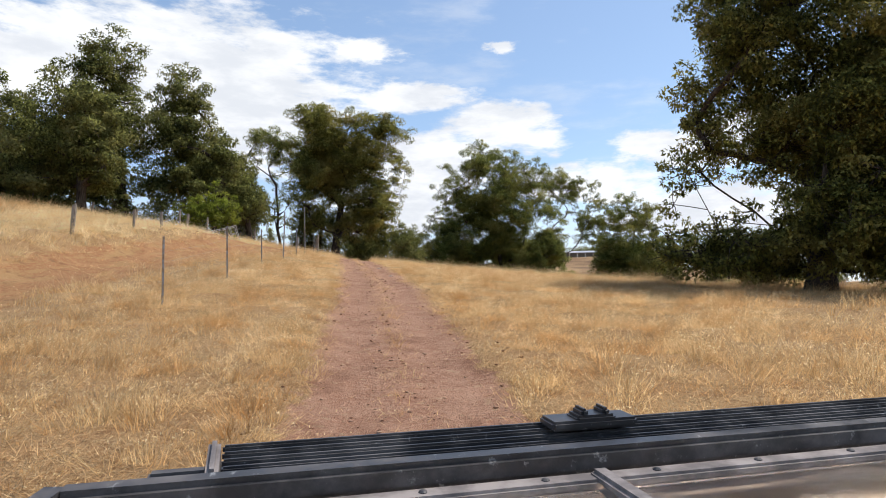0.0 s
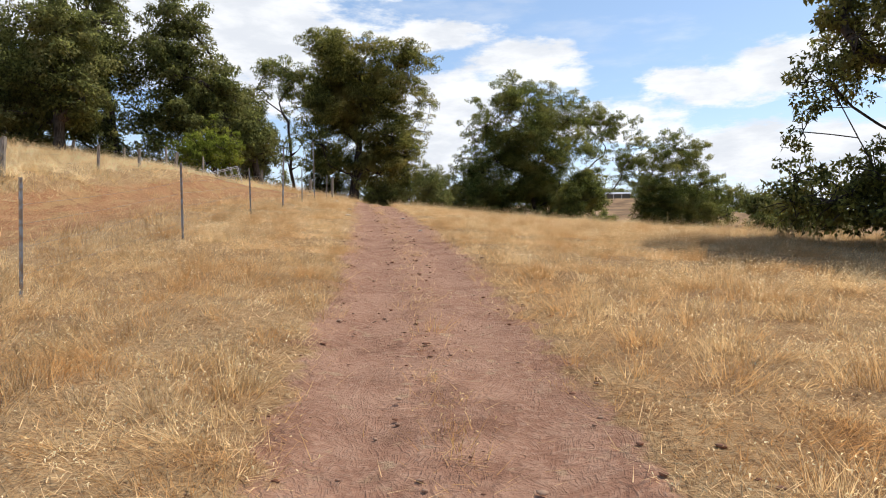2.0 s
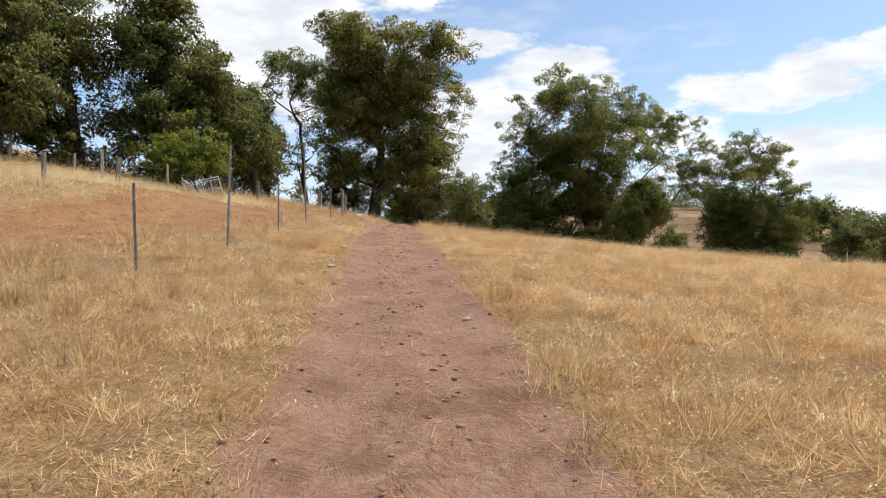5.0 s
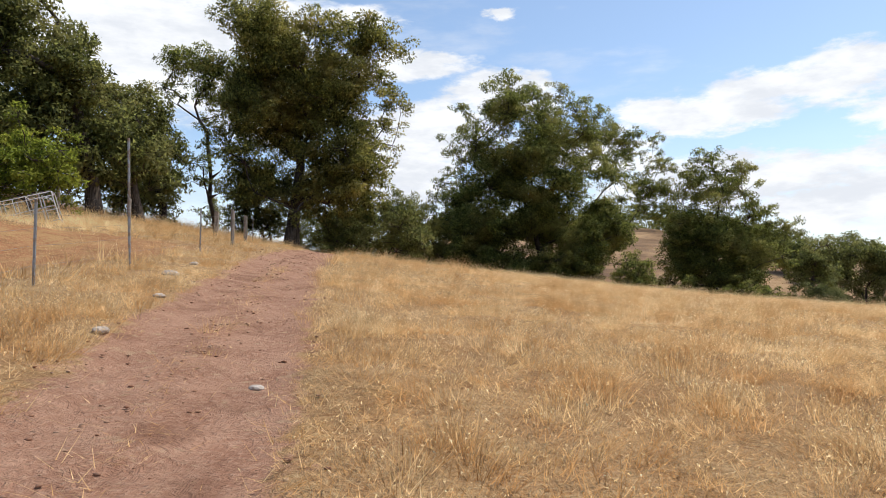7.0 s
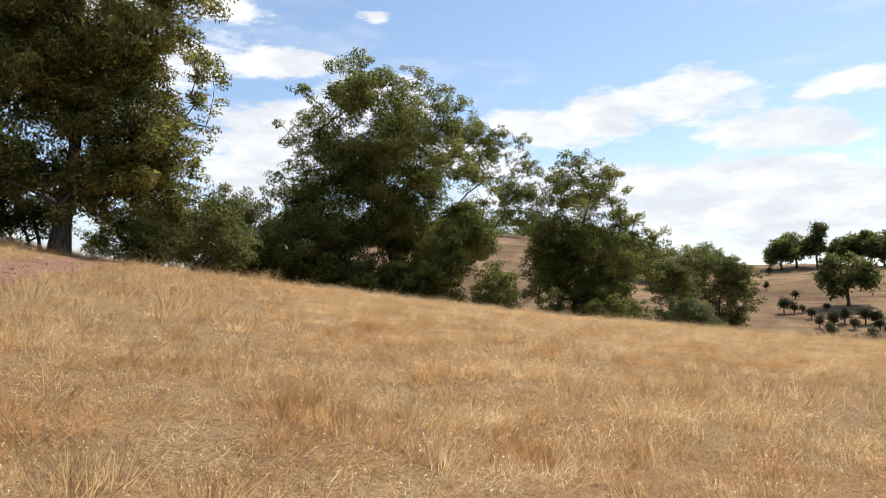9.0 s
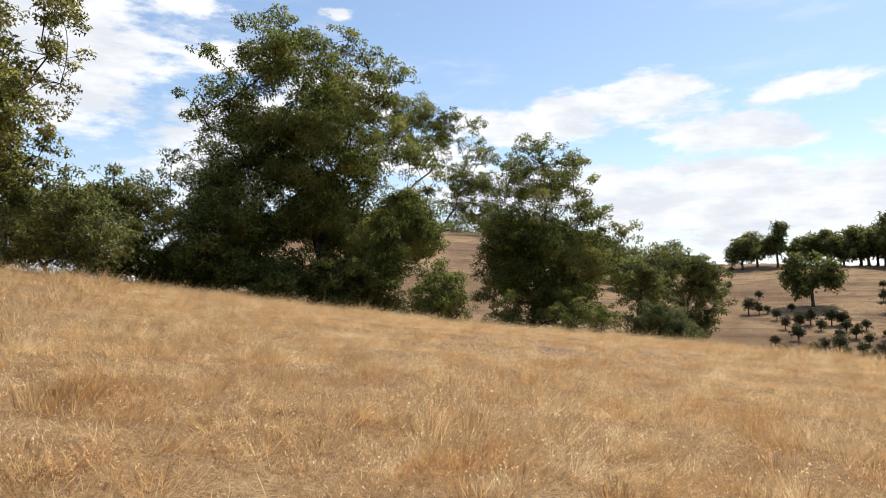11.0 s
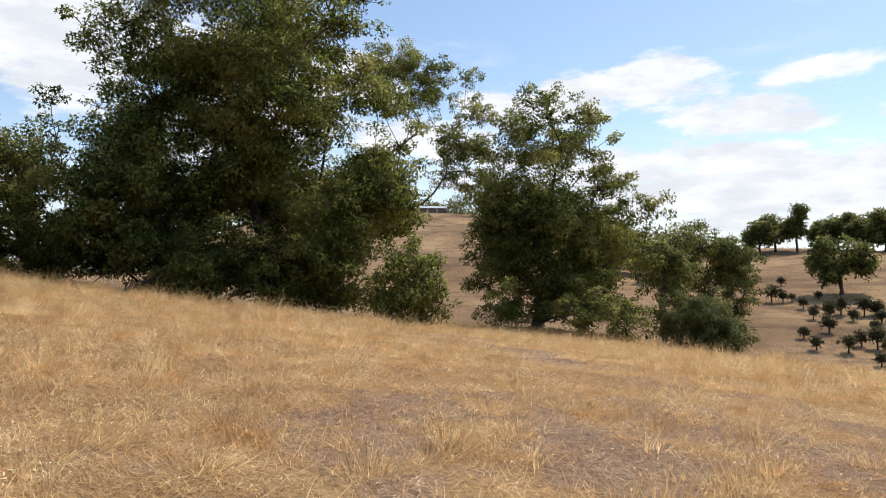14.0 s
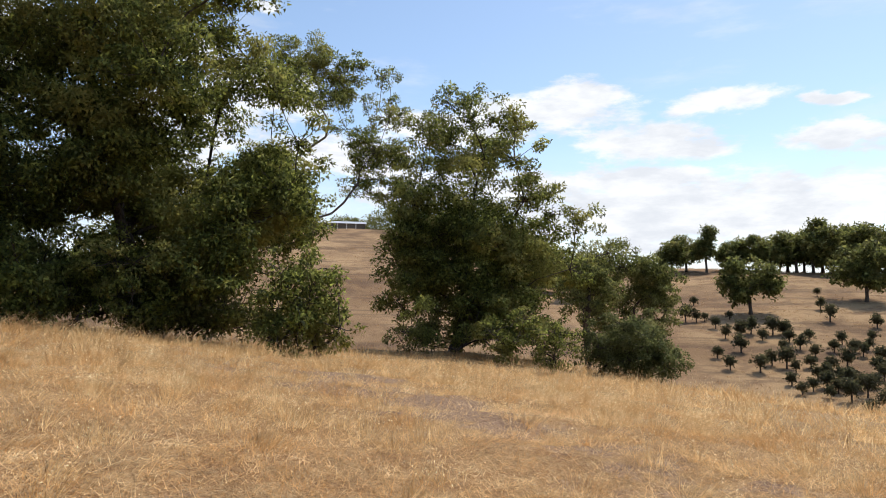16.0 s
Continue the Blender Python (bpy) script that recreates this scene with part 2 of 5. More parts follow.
WOOD, n, b = material("weathered_timber", 0.9)
p = where(n)
grain = n.noise(n.vec("MULTIPLY", p, (40, 40, 3)), 1.0, 5.0, 0.6)
n.link(n.mix(n.remap(grain, 0.35, 0.65), (0.16, 0.13, 0.10), (0.40, 0.34, 0.27)), b.inputs["Base Color"])
bumped(n, b, grain, 0.5, 0.01)
STEEL, n, b = material("galvanised_steel", 0.5, 0.55, 0.4)
n.link(n.mix(n.remap(n.noise(where(n), 9.0, 5.0), 0.42, 0.62), (0.30, 0.30, 0.30), (0.24, 0.17, 0.12)), b.inputs["Base Color"])
WHITE, n, b = material("chalky_white_paint", 0.65)
n.link(n.mix(n.remap(n.noise(where(n), 6.0, 5.0), 0.55, 0.7), (0.74, 0.72, 0.68), (0.40, 0.28, 0.20)), b.inputs["Base Color"])
CLOD, n, b = material("dry_clay_clods", 0.95, 0.0, 0.15)
n.link(n.mix(island(n), (0.25, 0.115, 0.068), (0.46, 0.30, 0.20)), b.inputs["Base Color"])
PALE, n, b = material("chalky_stone", 0.85)
n.link(n.mix(n.remap(n.noise(where(n), 14.0, 5.0), 0.35, 0.65), (0.36, 0.29, 0.23), (0.58, 0.50, 0.42)), b.inputs["Base Color"])
ROOF, n, b = material("zinc_roof", 0.5, 0.3)
n.link(n.mix(n.remap(n.noise(where(n), 0.7, 4.0), 0.4, 0.6), (0.46, 0.47, 0.48), (0.60, 0.61, 0.62)), b.inputs["Base Color"])
SHADE, n, b = material("dark_wall", 0.8)
n.link(n.mix(n.noise(where(n), 1.5, 3.0), (0.10, 0.09, 0.08), (0.20, 0.17, 0.14)), b.inputs["Base Color"])


# ---- the lie of the land ----
def smooth(v, a, b):
    t = np.clip((v - a) / (b - a), 0, 1)
    return t * t * (3 - 2 * t)


def soft(v, w):
    return w * np.logaddexp(0, v / w)


def waves(x, y, size, seed):
    """Cheap smooth undulation, about -1 to 1."""
    r = np.random.RandomState(seed)
    s = 0
    for k in range(6):
        a, f, q = r.uniform(0, 6.28), r.uniform(0.6, 1.7) / size * 6.28, r.uniform(0, 6.28)
        s = s + np.sin((x * np.cos(a) + y * np.sin(a)) * f + q)
    return s / 3.2


def track_line(y):
    """The middle of the dirt track."""
    along, across = (0, 7.5, 15, 24, 33, 42, 52, 64, 80), (0.1, -0.34, -1.2, -2.35, -3.9, -5.4, -6.9, -8.0, -8.8)
    return sum(np.interp(y + k, along, across) for k in (-4, -2, 0, 2, 4)) / 5


def paddock(x, y):
    x0, y0 = np.clip(x, -45, 34), np.clip(y, -8, 86)
    u, v = x0 / 20, (y0 - 40) / 40
    h = 5.5533 - 1.6675 * u + 3.9326 * v + 0.506 * u * u - 1.6959 * u * v - 1.6252 * v * v + 0.0107 * u**3 + 0.1072 * u * u * v + 0.8889 * u * v * v + 0.1414 * v**3
    h = h - 0.079 * soft(y0 - (75.6469 - 4.6256 * u - 3.5635 * u * u), 5.0)
    h = h - 0.24 * soft(x - 36, 3) - 0.24 * soft(y - 104, 4) * smooth(x, -30, 5) - 0.03 * soft(y - 86, 4)
    h = h + 0.8 * np.exp(-((x - 28) ** 2 + (y - 98) ** 2) / 90)
    return h + 0.05 * soft(-45 - x, 4) - 0.1 * soft(-8 - y, 3)


def hills(x, y):
    """The far side of the valley."""
    dx, dy = x - 8, y - 55
    r, a = np.hypot(dx, dy), np.degrees(np.arctan2(dx, dy))
    top = 4 + 32 * smooth(a, -16, 2) - 17 * smooth(a, 16, 34) - 3 * smooth(a, 44, 60) + 2.0 * waves(x, y, 90, 5)
    far = 300 - 55 * smooth(a, 20, 36)
    rise = np.clip((r - 92) / (far - 92), 0, 1)
    rise = rise * (1.45 - 0.45 * rise) - 0.06 * np.sin(rise * 3.14)
    side = smooth(a, -40, -14) * (1 - smooth(a, 110, 150))
    return -9 + (top + 9) * np.clip(rise, 0, 1) * side - 0.03 * soft(r - far, 10) - 60 * (1 - side) * smooth(r, 60, 140) * 0


def lie(x, y):
    a, c = np.maximum(paddock(x, y), -10.0), hills(x, y)
    k = 2.5
    h = k * np.logaddexp(a / k, c / k)
    off = x - track_line(y)
    on = (1 - smooth(np.abs(off), 0.9, 1.5)) * smooth(-y, -74, -66)
    rut = np.exp(-((np.abs(off) - 0.65) / 0.24) ** 2)
    h = h - on * (0.06 + 0.07 * rut) + on * 0.025 * waves(x, y, 1.3, 3) + on * 0.02 * waves(x, y, 0.7, 4)
    h = h + (1 - on) * 0.05 * waves(x, y, 3.4, 2)
    line = cut_line(y)
    cutting = np.exp(-((x - line) / 2.0) ** 2) * smooth(y, 4, 14) * (1 - smooth(y, 42, 52))
    bank = smooth(line - x, 1.0, 3.4) * (1 - smooth(line - x, 14, 40)) * smooth(y, 10, 22) * (1 - smooth(y, 40, 54))
    return h - 0.35 * cutting + 0.75 * bank


def cut_line(y):
    """The middle of the red side track behind the fence."""
    return -11.6 - 1.4 * np.sin((y - 10) / 14) * 0.6


def soil_mask(x, y):
    off = np.abs(x - track_line(y))
    m = 1 - smooth(off, 0.85, 1.6)
    mane = np.exp(-((off) / 0.25) ** 2) * 0.35
    return np.clip(m - mane, 0, 1) * (1 - smooth(y, 66, 76))


def red_mask(x, y):
    d = np.abs(x - cut_line(y))
    return (1 - smooth(d, 1.5, 2.7)) * (1 - smooth(y, 46, 56)) * smooth(y, 0, 8) + 1.0 * np.exp(-((x + 13.6) / 2.6) ** 2 - ((y - 45) / 6) ** 2)


def strip_mask(x, y):
    """The trodden strip that runs down the crest."""
    along, across = 0.36 * (x - 14.3) - 0.933 * (y - 70.0), 0.933 * (x - 14.3) + 0.36 * (y - 70.0)
    return np.exp(-(along / 6.0) ** 2 - (across / 2.1) ** 2)


def grey_mask(x, y):
    a = np.exp(-((x - 12.8) / 5.6) ** 2 - ((y - 59.8) / 3.4) ** 2)
    return np.clip((0.84 * a + 1.05 * strip_mask(x, y)) * (0.9 + 0.6 * waves(x, y, 1.9, 31) + 0.35 * waves(x, y, 0.7, 32)), 0, 1)


def worn_mask(x, y):
    """Where the grass is trodden short."""
    return np.clip(np.exp(-((x - 12.5) / 7) ** 2 - ((y - 61) / 6) ** 2) * 1.3 + 0.95 * strip_mask(x, y) + 0.5 * np.exp(-((x - track_line(y)) / 2.0) ** 2), 0, 1)


def stations(lo, hi, step, near_lo, near_hi, grow):
    inside = list(np.arange(near_lo, near_hi, step))
    right, s = [near_hi], step
    while right[-1] < hi:
        s *= grow
        right.append(right[-1] + s)
    left, s = [near_lo], step
    while left[-1] > lo:
        s *= grow
        left.append(left[-1] - s)
    return np.array(sorted(set(left[1:] + inside + right)))


def quick_mesh(name, verts, faces_n, faces):
    """A mesh from arrays: all faces have faces_n corners."""
    me = bpy.data.meshes.new(name)
    faces = np.asarray(faces, dtype=np.int32).reshape(-1, faces_n)
    me.vertices.add(len(verts))
    me.vertices.foreach_set("co", np.asarray(verts, dtype=np.float32).ravel())
    me.loops.add(faces.size)
    me.loops.foreach_set("vertex_index", faces.ravel())
    me.polygons.add(len(faces))
    me.polygons.foreach_set("loop_start", np.arange(0, faces.size, faces_n, dtype=np.int32))
    me.update(calc_edges=True)
    return me


def smooth_shade(me):
    me.polygons.foreach_set("use_smooth", np.ones(len(me.polygons), dtype=bool))


xs = stations(-2600, 2600, 0.42, -17, 26, 1.09)
ys = stations(-2600, 2600, 0.42, -3, 78, 1.09)
X, Y = np.meshgrid(xs, ys)
Z = lie(X, Y)
nx, ny = len(xs), len(ys)
idx = np.arange(nx * ny).reshape(ny, nx)
quads = np.stack([idx[:-1, :-1], idx[:-1, 1:], idx[1:, 1:], idx[1:, :-1]], -1)
me = quick_mesh("ground", np.stack([X, Y, Z], -1).reshape(-1, 3), 4, quads)
smooth_shade(me)
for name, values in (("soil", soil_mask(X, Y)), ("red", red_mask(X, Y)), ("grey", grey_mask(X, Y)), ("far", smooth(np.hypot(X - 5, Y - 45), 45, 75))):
    me.attributes.new(name, "FLOAT", "POINT").data.foreach_set("value", values.astype(np.float32).ravel())
me.materials.append(GROUND)
tagged(new("ground", me), "sloping dry summer paddock of straw-coloured earth with a rutted reddish dirt track", "ground", kind="structure")


def ground_at(x, y):
    return float(lie(np.array([x]), np.array([y]))[0])


# ---- building helpers ----
def part(name, data, mat, parent, label=""):
    """Link a bmesh or mesh as one object under a thing or a part."""
    if isinstance(data, bmesh.types.BMesh):
        m = bpy.data.meshes.new(name)
        data.to_mesh(m)
        data.free()
        data = m
    if not data.materials:
        data.materials.append(mat)
    ob = new(name, data)
    ob.parent = parent
    return tagged(ob, label)


def tubes(segments, sides):
    """Tapered tubes: rows of start, end, start radius, end radius. Returns vertices and quads."""
    s = np.asarray(segments, dtype=float)
    a, c, ra, rc = s[:, 0:3], s[:, 3:6], s[:, 6], s[:, 7]
    d = c - a
    d /= np.maximum(np.linalg.norm(d, axis=1, keepdims=True), 1e-6)
    ref = np.where(np.abs(d[:, 2:3]) > 0.9, [[1.0, 0, 0]], [[0, 0, 1.0]])
    u = np.cross(d, ref)
    u /= np.linalg.norm(u, axis=1, keepdims=True)
    w = np.cross(d, u)
    ang = np.arange(sides) * 2 * np.pi / sides
    ring = u[:, None, :] * np.cos(ang)[None, :, None] + w[:, None, :] * np.sin(ang)[None, :, None]
    lower = a[:, None, :] + ring * ra[:, None, None]
    upper = c[:, None, :] + ring * rc[:, None, None]
    verts = np.concatenate([lower, upper], 1).reshape(-1, 3)
    k = np.arange(sides)
    one = np.stack([k, (k + 1) % sides, (k + 1) % sides + sides, k + sides], -1)
    faces = (one[None] + (np.arange(len(s)) * 2 * sides)[:, None, None]).reshape(-1, 4)
    return verts, faces


def leaf_cloud(centres, radii, counts, size, r, away=None):
    """A mesh of hanging narrow leaves in flattened sprays round the given twig ends; away: the way out of the crown at each spray."""
    c = np.repeat(centres, counts, axis=0)
    rad = np.repeat(radii, counts)
    k = len(c)
    q = r.normal(size=(k, 3)) + [0, 0, 0.25]
    q /= np.linalg.norm(q, axis=1, keepdims=True)
    out = q.copy()
    q *= (r.uniform(0.25, 1.0, k) ** 0.5 * rad)[:, None]
    q[:, 2] *= 0.62
    base = c + q
    d = r.normal(size=(k, 3)) * 0.75 + np.array([0, 0, -0.55]) + 0.4 * out
    d /= np.linalg.norm(d, axis=1, keepdims=True)
    side = np.cross(d, r.normal(size=(k, 3)) * 0.55 + 0.7 * out + np.array([0, 0, 0.55]))
    side /= np.maximum(np.linalg.norm(side, axis=1, keepdims=True), 1e-6)
    length = size * r.uniform(0.7, 1.35, k)[:, None]
    width = length * r.uniform(0.20, 0.32, k)[:, None]
    broad = base + d * length * 0.2
    verts = np.stack([broad + side * width, base + d * length, broad - side * width], 1).reshape(-1, 3)
    me = quick_mesh("crown", verts, 3, np.arange(k * 3))
    spray = 0.6 * out + [0, 0, 0.15] + (0.65 * np.repeat(away, counts, axis=0) if away is not None else 0)
    spray /= np.maximum(np.linalg.norm(spray, axis=1, keepdims=True), 1e-6)
    me.attributes.new("spray", "FLOAT_VECTOR", "POINT").data.foreach_set("vector", np.repeat(spray, 3, axis=0).astype(np.float32).ravel())
    return me


def tree_meshes(height_of, masses, face, seed, leaf=0.21, dens=1.0, girth=0.3, fork=0.3, lean=0.0, sparse=1.0, twig=1.0, deep=0.55, fill=0.8, plump=1.0):
    """Trunk-and-limbs mesh and crown mesh. masses: sideways, height over the base and radius of each leaf mass; face: degrees that the
    row of masses looks at; the masses are spread in depth as well."""
    r = np.random.RandomState(seed)
    f = np.array([math.sin(radians(face)), math.cos(radians(face)), 0])
    rt = np.array([f[1], -f[0], 0])
    m = np.array(masses, dtype=float)
    # smaller masses between neighbours close the crown
    extra = []
    for k in range(int(len(m) * fill)):
        i = r.randint(len(m))
        gap = np.hypot(m[:, 0] - m[i, 0], m[:, 1] - m[i, 1])
        j = np.argsort(gap)[1 + r.randint(min(4, len(m) - 1))]
        extra.append((m[i] + m[j]) / 2 * [1, 1, 0.95])
    m = np.concatenate([m, np.array(extra)]) if extra else m
    mid_x, half = (m[:, 0].min() + m[:, 0].max()) / 2, max((m[:, 0].max() - m[:, 0].min()) / 2 + 1.0, 1.0)
    top = (m[:, 1] + m[:, 2]).max()
    depth = deep * half * np.sqrt(np.clip(1 - ((m[:, 0] - mid_x) / (half * 1.1)) ** 2, 0.05, 1)) * np.where(np.arange(len(m)) % 2, 1, -1) * r.uniform(0.15, 1.0, len(m))
    c = rt * m[:, :1] + f * depth[:, None] + np.array([0, 0, 1.0]) * m[:, 1:2]
    rad = m[:, 2] * plump
    # the skeleton: trunk, then a limb to each mass from the nearest lower node
    pts, parent = [np.array([0, 0, -0.3])], [-1]
    aim = rt * (mid_x * 0.45) + np.array([0, 0, top * fork])
    for k in range(1, 5):
        w = k / 4
        pts.append(aim * w + r.normal(size=3) * [0.09, 0.09, 0] * top * 0.05)
        parent.append(len(pts) - 2)
    crown_mid = rt * mid_x * 0.9 + np.array([0, 0, top * 0.72])
    for k in range(1, 6):
        w = k / 5
        pts.append(aim + (crown_mid - aim) * w + r.normal(size=3) * [1, 1, 0] * top * 0.014)
        parent.append(len(pts) - 2)
    ends = []
    for i in np.argsort(np.linalg.norm((c - aim) * [1, 1, 0.8], axis=1)):
        best, cost = 0, 1e9
        for j in range(2, len(pts)):
            v = c[i] - pts[j]
            L = np.linalg.norm(v)
            q = L + max(0, pts[j][2] + 0.35 * np.hypot(v[0], v[1]) - c[i][2]) * 2.0
            if q < cost:
                best, cost = j, q
        a, last = pts[best], best
        L = np.linalg.norm(c[i] - a)
        steps = max(2, int(L / 0.9))
        bend = r.normal(size=3) * L * 0.06 + np.array([0, 0, L * 0.07])
        for k in range(1, steps + 1):
            w = k / steps
            pts.append(a + (c[i] - a) * w + bend * math.sin(math.pi * w) + r.normal(size=3) * L * 0.012)
            parent.append(last)
            last = len(pts) - 1
        ends.append((i, last))
    weight = np.zeros(len(pts))
    for i, e in ends:
        j = e
        while j >= 0:
            weight[j] += rad[i] ** 2
            j = parent[j]
    thick = np.maximum(girth * (np.maximum(weight, 0.1) / weight[0]) ** 0.66, 0.018)
    segs = [(*pts[parent[j]], *pts[j], thick[parent[j]] if parent[j] < 5 else min(thick[parent[j]], thick[j] * 1.15), thick[j]) for j in range(1, len(pts))]
    segs[0] = (*pts[0], *pts[1], girth * 1.5, girth * 1.02)
    tv, tf = tubes(segs, 7)
    # sprays of leaves on twigs round the shell of every mass, a few inside it
    cc, cr, ca, twigs = [], [], [], []
    for i, e in ends:
        k = max(3, int((5.6 * rad[i] ** 1.72 + 1.6) * dens * sparse))
        q = r.normal(size=(k, 3)) + [0, 0, 0.2]
        q /= np.linalg.norm(q, axis=1, keepdims=True)
        away = q.copy()
        q *= (rad[i] * np.where(r.uniform(size=k) < 0.30, r.uniform(0.1, 0.6, k), r.uniform(0.68, 1.12, k)))[:, None]
        q[:, 2] = q[:, 2] * 0.85 + 0.05 * rad[i]
        cc.append(c[i] + q)
        cr.append(np.clip(0.33 * rad[i] * r.uniform(0.6, 1.4, k), 0.26, 0.85))
        ca.append(away)
        for z in range(min(k, int(12 * twig))):
            mid = (pts[e] + c[i] + q[z]) / 2 + r.normal(size=3) * 0.06 * rad[i]
            twigs.append((*pts[e], *mid, min(thick[e], 0.04), 0.018))
            twigs.append((*mid, *(c[i] + q[z]), 0.018, 0.007))
    cc, cr, ca = np.concatenate(cc), np.concatenate(cr), np.concatenate(ca)
    wv, wf = tubes(twigs, 3) if twigs else (np.zeros((0, 3)), np.zeros((0, 4), int))
    trunk = quick_mesh("trunk", np.concatenate([tv, wv]), 4, np.concatenate([tf, wf + len(tv)]))
    smooth_shade(trunk)
    counts = np.maximum((cr / 0.6) ** 2 * 112 * (0.21 / leaf) ** 2 * r.uniform(0.6, 1.3, len(cr)), 6).astype(int)
    return trunk, leaf_cloud(cc, cr, counts, leaf, r, ca)


def plant_tree(name, x, y, masses, face, seed, label, category="tree", leaves=None, bark=None, group="", heights_from_sea=True, **kw):
    z = ground_at(x, y)
    if category == "bush":
        masses = masses + [(a * 1.1, (h + z) / 2, r * 1.05) for a, h, r in masses]
    if heights_from_sea:
        masses = [(a, max(h - z, 0.5), r) for a, h, r in masses]
    trunk, crown = tree_meshes(z, masses, face, seed, **kw)
    ob = tagged(new(name), label, category, group)
    ob.matrix_basis = pose(x, y, z)
    part("trunk", trunk, bark or BARK, ob)
    part("crown", crown, leaves or LEAF_GUM, ob)
    return ob


# ---- the trees by the track and along the valley edge ----
plant_tree("old_gum_tree", -11.9, 74, [(-3.1, 24, 2.2), (-1.2, 25.2, 1.8), (1.6, 24.2, 2.2), (4, 24.2, 2.1), (6, 23.1, 1.8), (7.4, 21.5, 1.1), (-2.7, 20.8, 2.8), (0.8, 20.6, 2.8), (4.4, 20, 2.5), (6.7, 18.7, 1.4), (-3.6, 17.5, 2), (-0.7, 16.9, 2.6), (2.9, 16.2, 2.4), (5.7, 16.7, 1.8), (-3, 14.6, 1.8), (1.5, 13.9, 2), (4.9, 14.1, 1.8), (6.9, 15.2, 0.8), (-1.4, 12.6, 1.5), (-3.5, 13, 1.4), (0.2, 11.5, 1.2), (5.3, 12.4, 1.4), (3.5, 13, 1.6), (2.4, 22.4, 2.1), (-0.8, 22.6, 2.1), (0.4, 13.2, 1.8), (2.3, 12.3, 1.5), (-2.2, 13.8, 1.9), (3.8, 15.4, 1.9), (0.6, 18.6, 2.4), (-2, 18.8, 2.2), (6.4, 13.4, 1.3), (3, 18.4, 2.2), (-4.2, 19.4, 1.6), (-4.3, 15.6, 1.5), (7.3, 17.2, 1.1)],
           -13, 1, "large olive-green gum tree with pale limbs where the track crests", "tree", leaf=0.205, girth=0.46, fork=0.34, fill=1.0, plump=1.03, leaves=LEAF_SUNLIT)
plant_tree("slender_gum_tree", -19.3, 80, [(-3.3, 24, 1.6), (-1.8, 24.6, 1.8), (0.3, 23.4, 1.8), (-4.1, 22.5, 0.9), (-2.2, 16.1, 1.1), (-2.9, 15.3, 1), (1.1, 14.7, 1.3), (1.6, 17.9, 1.2), (-1.5, 21.4, 0.9), (-0.5, 18.9, 0.9), (-3.6, 21.2, 0.9), (-0.7, 22.4, 1.3), (1.5, 21.2, 1.3), (-3.5, 17.2, 0.8), (0.7, 16.5, 1.1)],
           -19, 2, "slender sparse gum tree with bare forked limbs beside the fence", "tree", leaf=0.2, girth=0.17, fork=0.40, sparse=1.1, twig=1.6)
plant_tree("spreading_gum_tree", 9, 90, [(-3.9, 25.3, 1.7), (-5.7, 24.1, 1.2), (-1.5, 24.6, 1.7), (3.5, 24.1, 1.3), (4.1, 22.3, 1.3), (-7.6, 22.1, 1.3), (-3.8, 22.1, 2.5), (-0.1, 22.2, 2.4), (2.8, 20.3, 2.2), (-5.7, 19.4, 2.5), (-8.1, 18.2, 1.5), (-10.3, 17.1, 1), (-1.9, 18.6, 3.1), (2.3, 17.3, 2.7), (-5.6, 15.8, 3.1), (-8.4, 14.8, 2.6), (-1, 14.5, 3.4), (3.7, 14, 2.7), (6.2, 12.6, 1.7), (-10.2, 12.6, 2), (-5.6, 11.8, 3.1), (-0.9, 11, 3.1), (3.7, 10.8, 2.6), (-3, 8.7, 2), (-7.4, 8.7, 1.8), (0, 8.1, 1.8), (3.7, 8.3, 1.7), (-11, 9.9, 1.6), (6.3, 8.8, 1.3), (-3.9, 24, 2.2), (-6.8, 20.1, 2.2), (-1, 20.6, 2.5), (2, 22, 1.6), (-10.4, 18.1, 1.2), (-9.3, 19.9, 1.3), (-8.4, 23.4, 1.2), (-10.9, 15.3, 0.9), (-9.2, 16.2, 1.3), (0.8, 24, 1.3), (5, 18.2, 1.5), (6.2, 14.6, 1.5), (6.3, 10.8, 1.6), (5.2, 16.4, 1.7), (-3.4, 17.2, 2.4), (0.8, 16.4, 2.4), (-5, 12.6, 2.3), (-7.6, 12.4, 2.2), (-3, 12.8, 2.0), (-1.6, 12.4, 2.2), (-9.2, 13.4, 1.8), (-10.8, 12.6, 1.5), (1.6, 13.2, 2.2), (-12.2, 10.4, 1.6), (2.4, 10.3, 2.3), (2.6, 10.1, 2.3), (4.6, 12, 2), (2.2, 7.8, 2), (-4, 8.2, 2.3), (-4.2, 8, 2.3), (-8.6, 9.2, 2), (-6.4, 9.4, 2.2), (-0.8, 8.2, 2.2)],
           8, 3, "broad dense dark-green gum tree at the edge of the valley", "tree", leaf=0.207, girth=0.50, fork=0.25, fill=0.8, plump=0.96, dens=1.05)
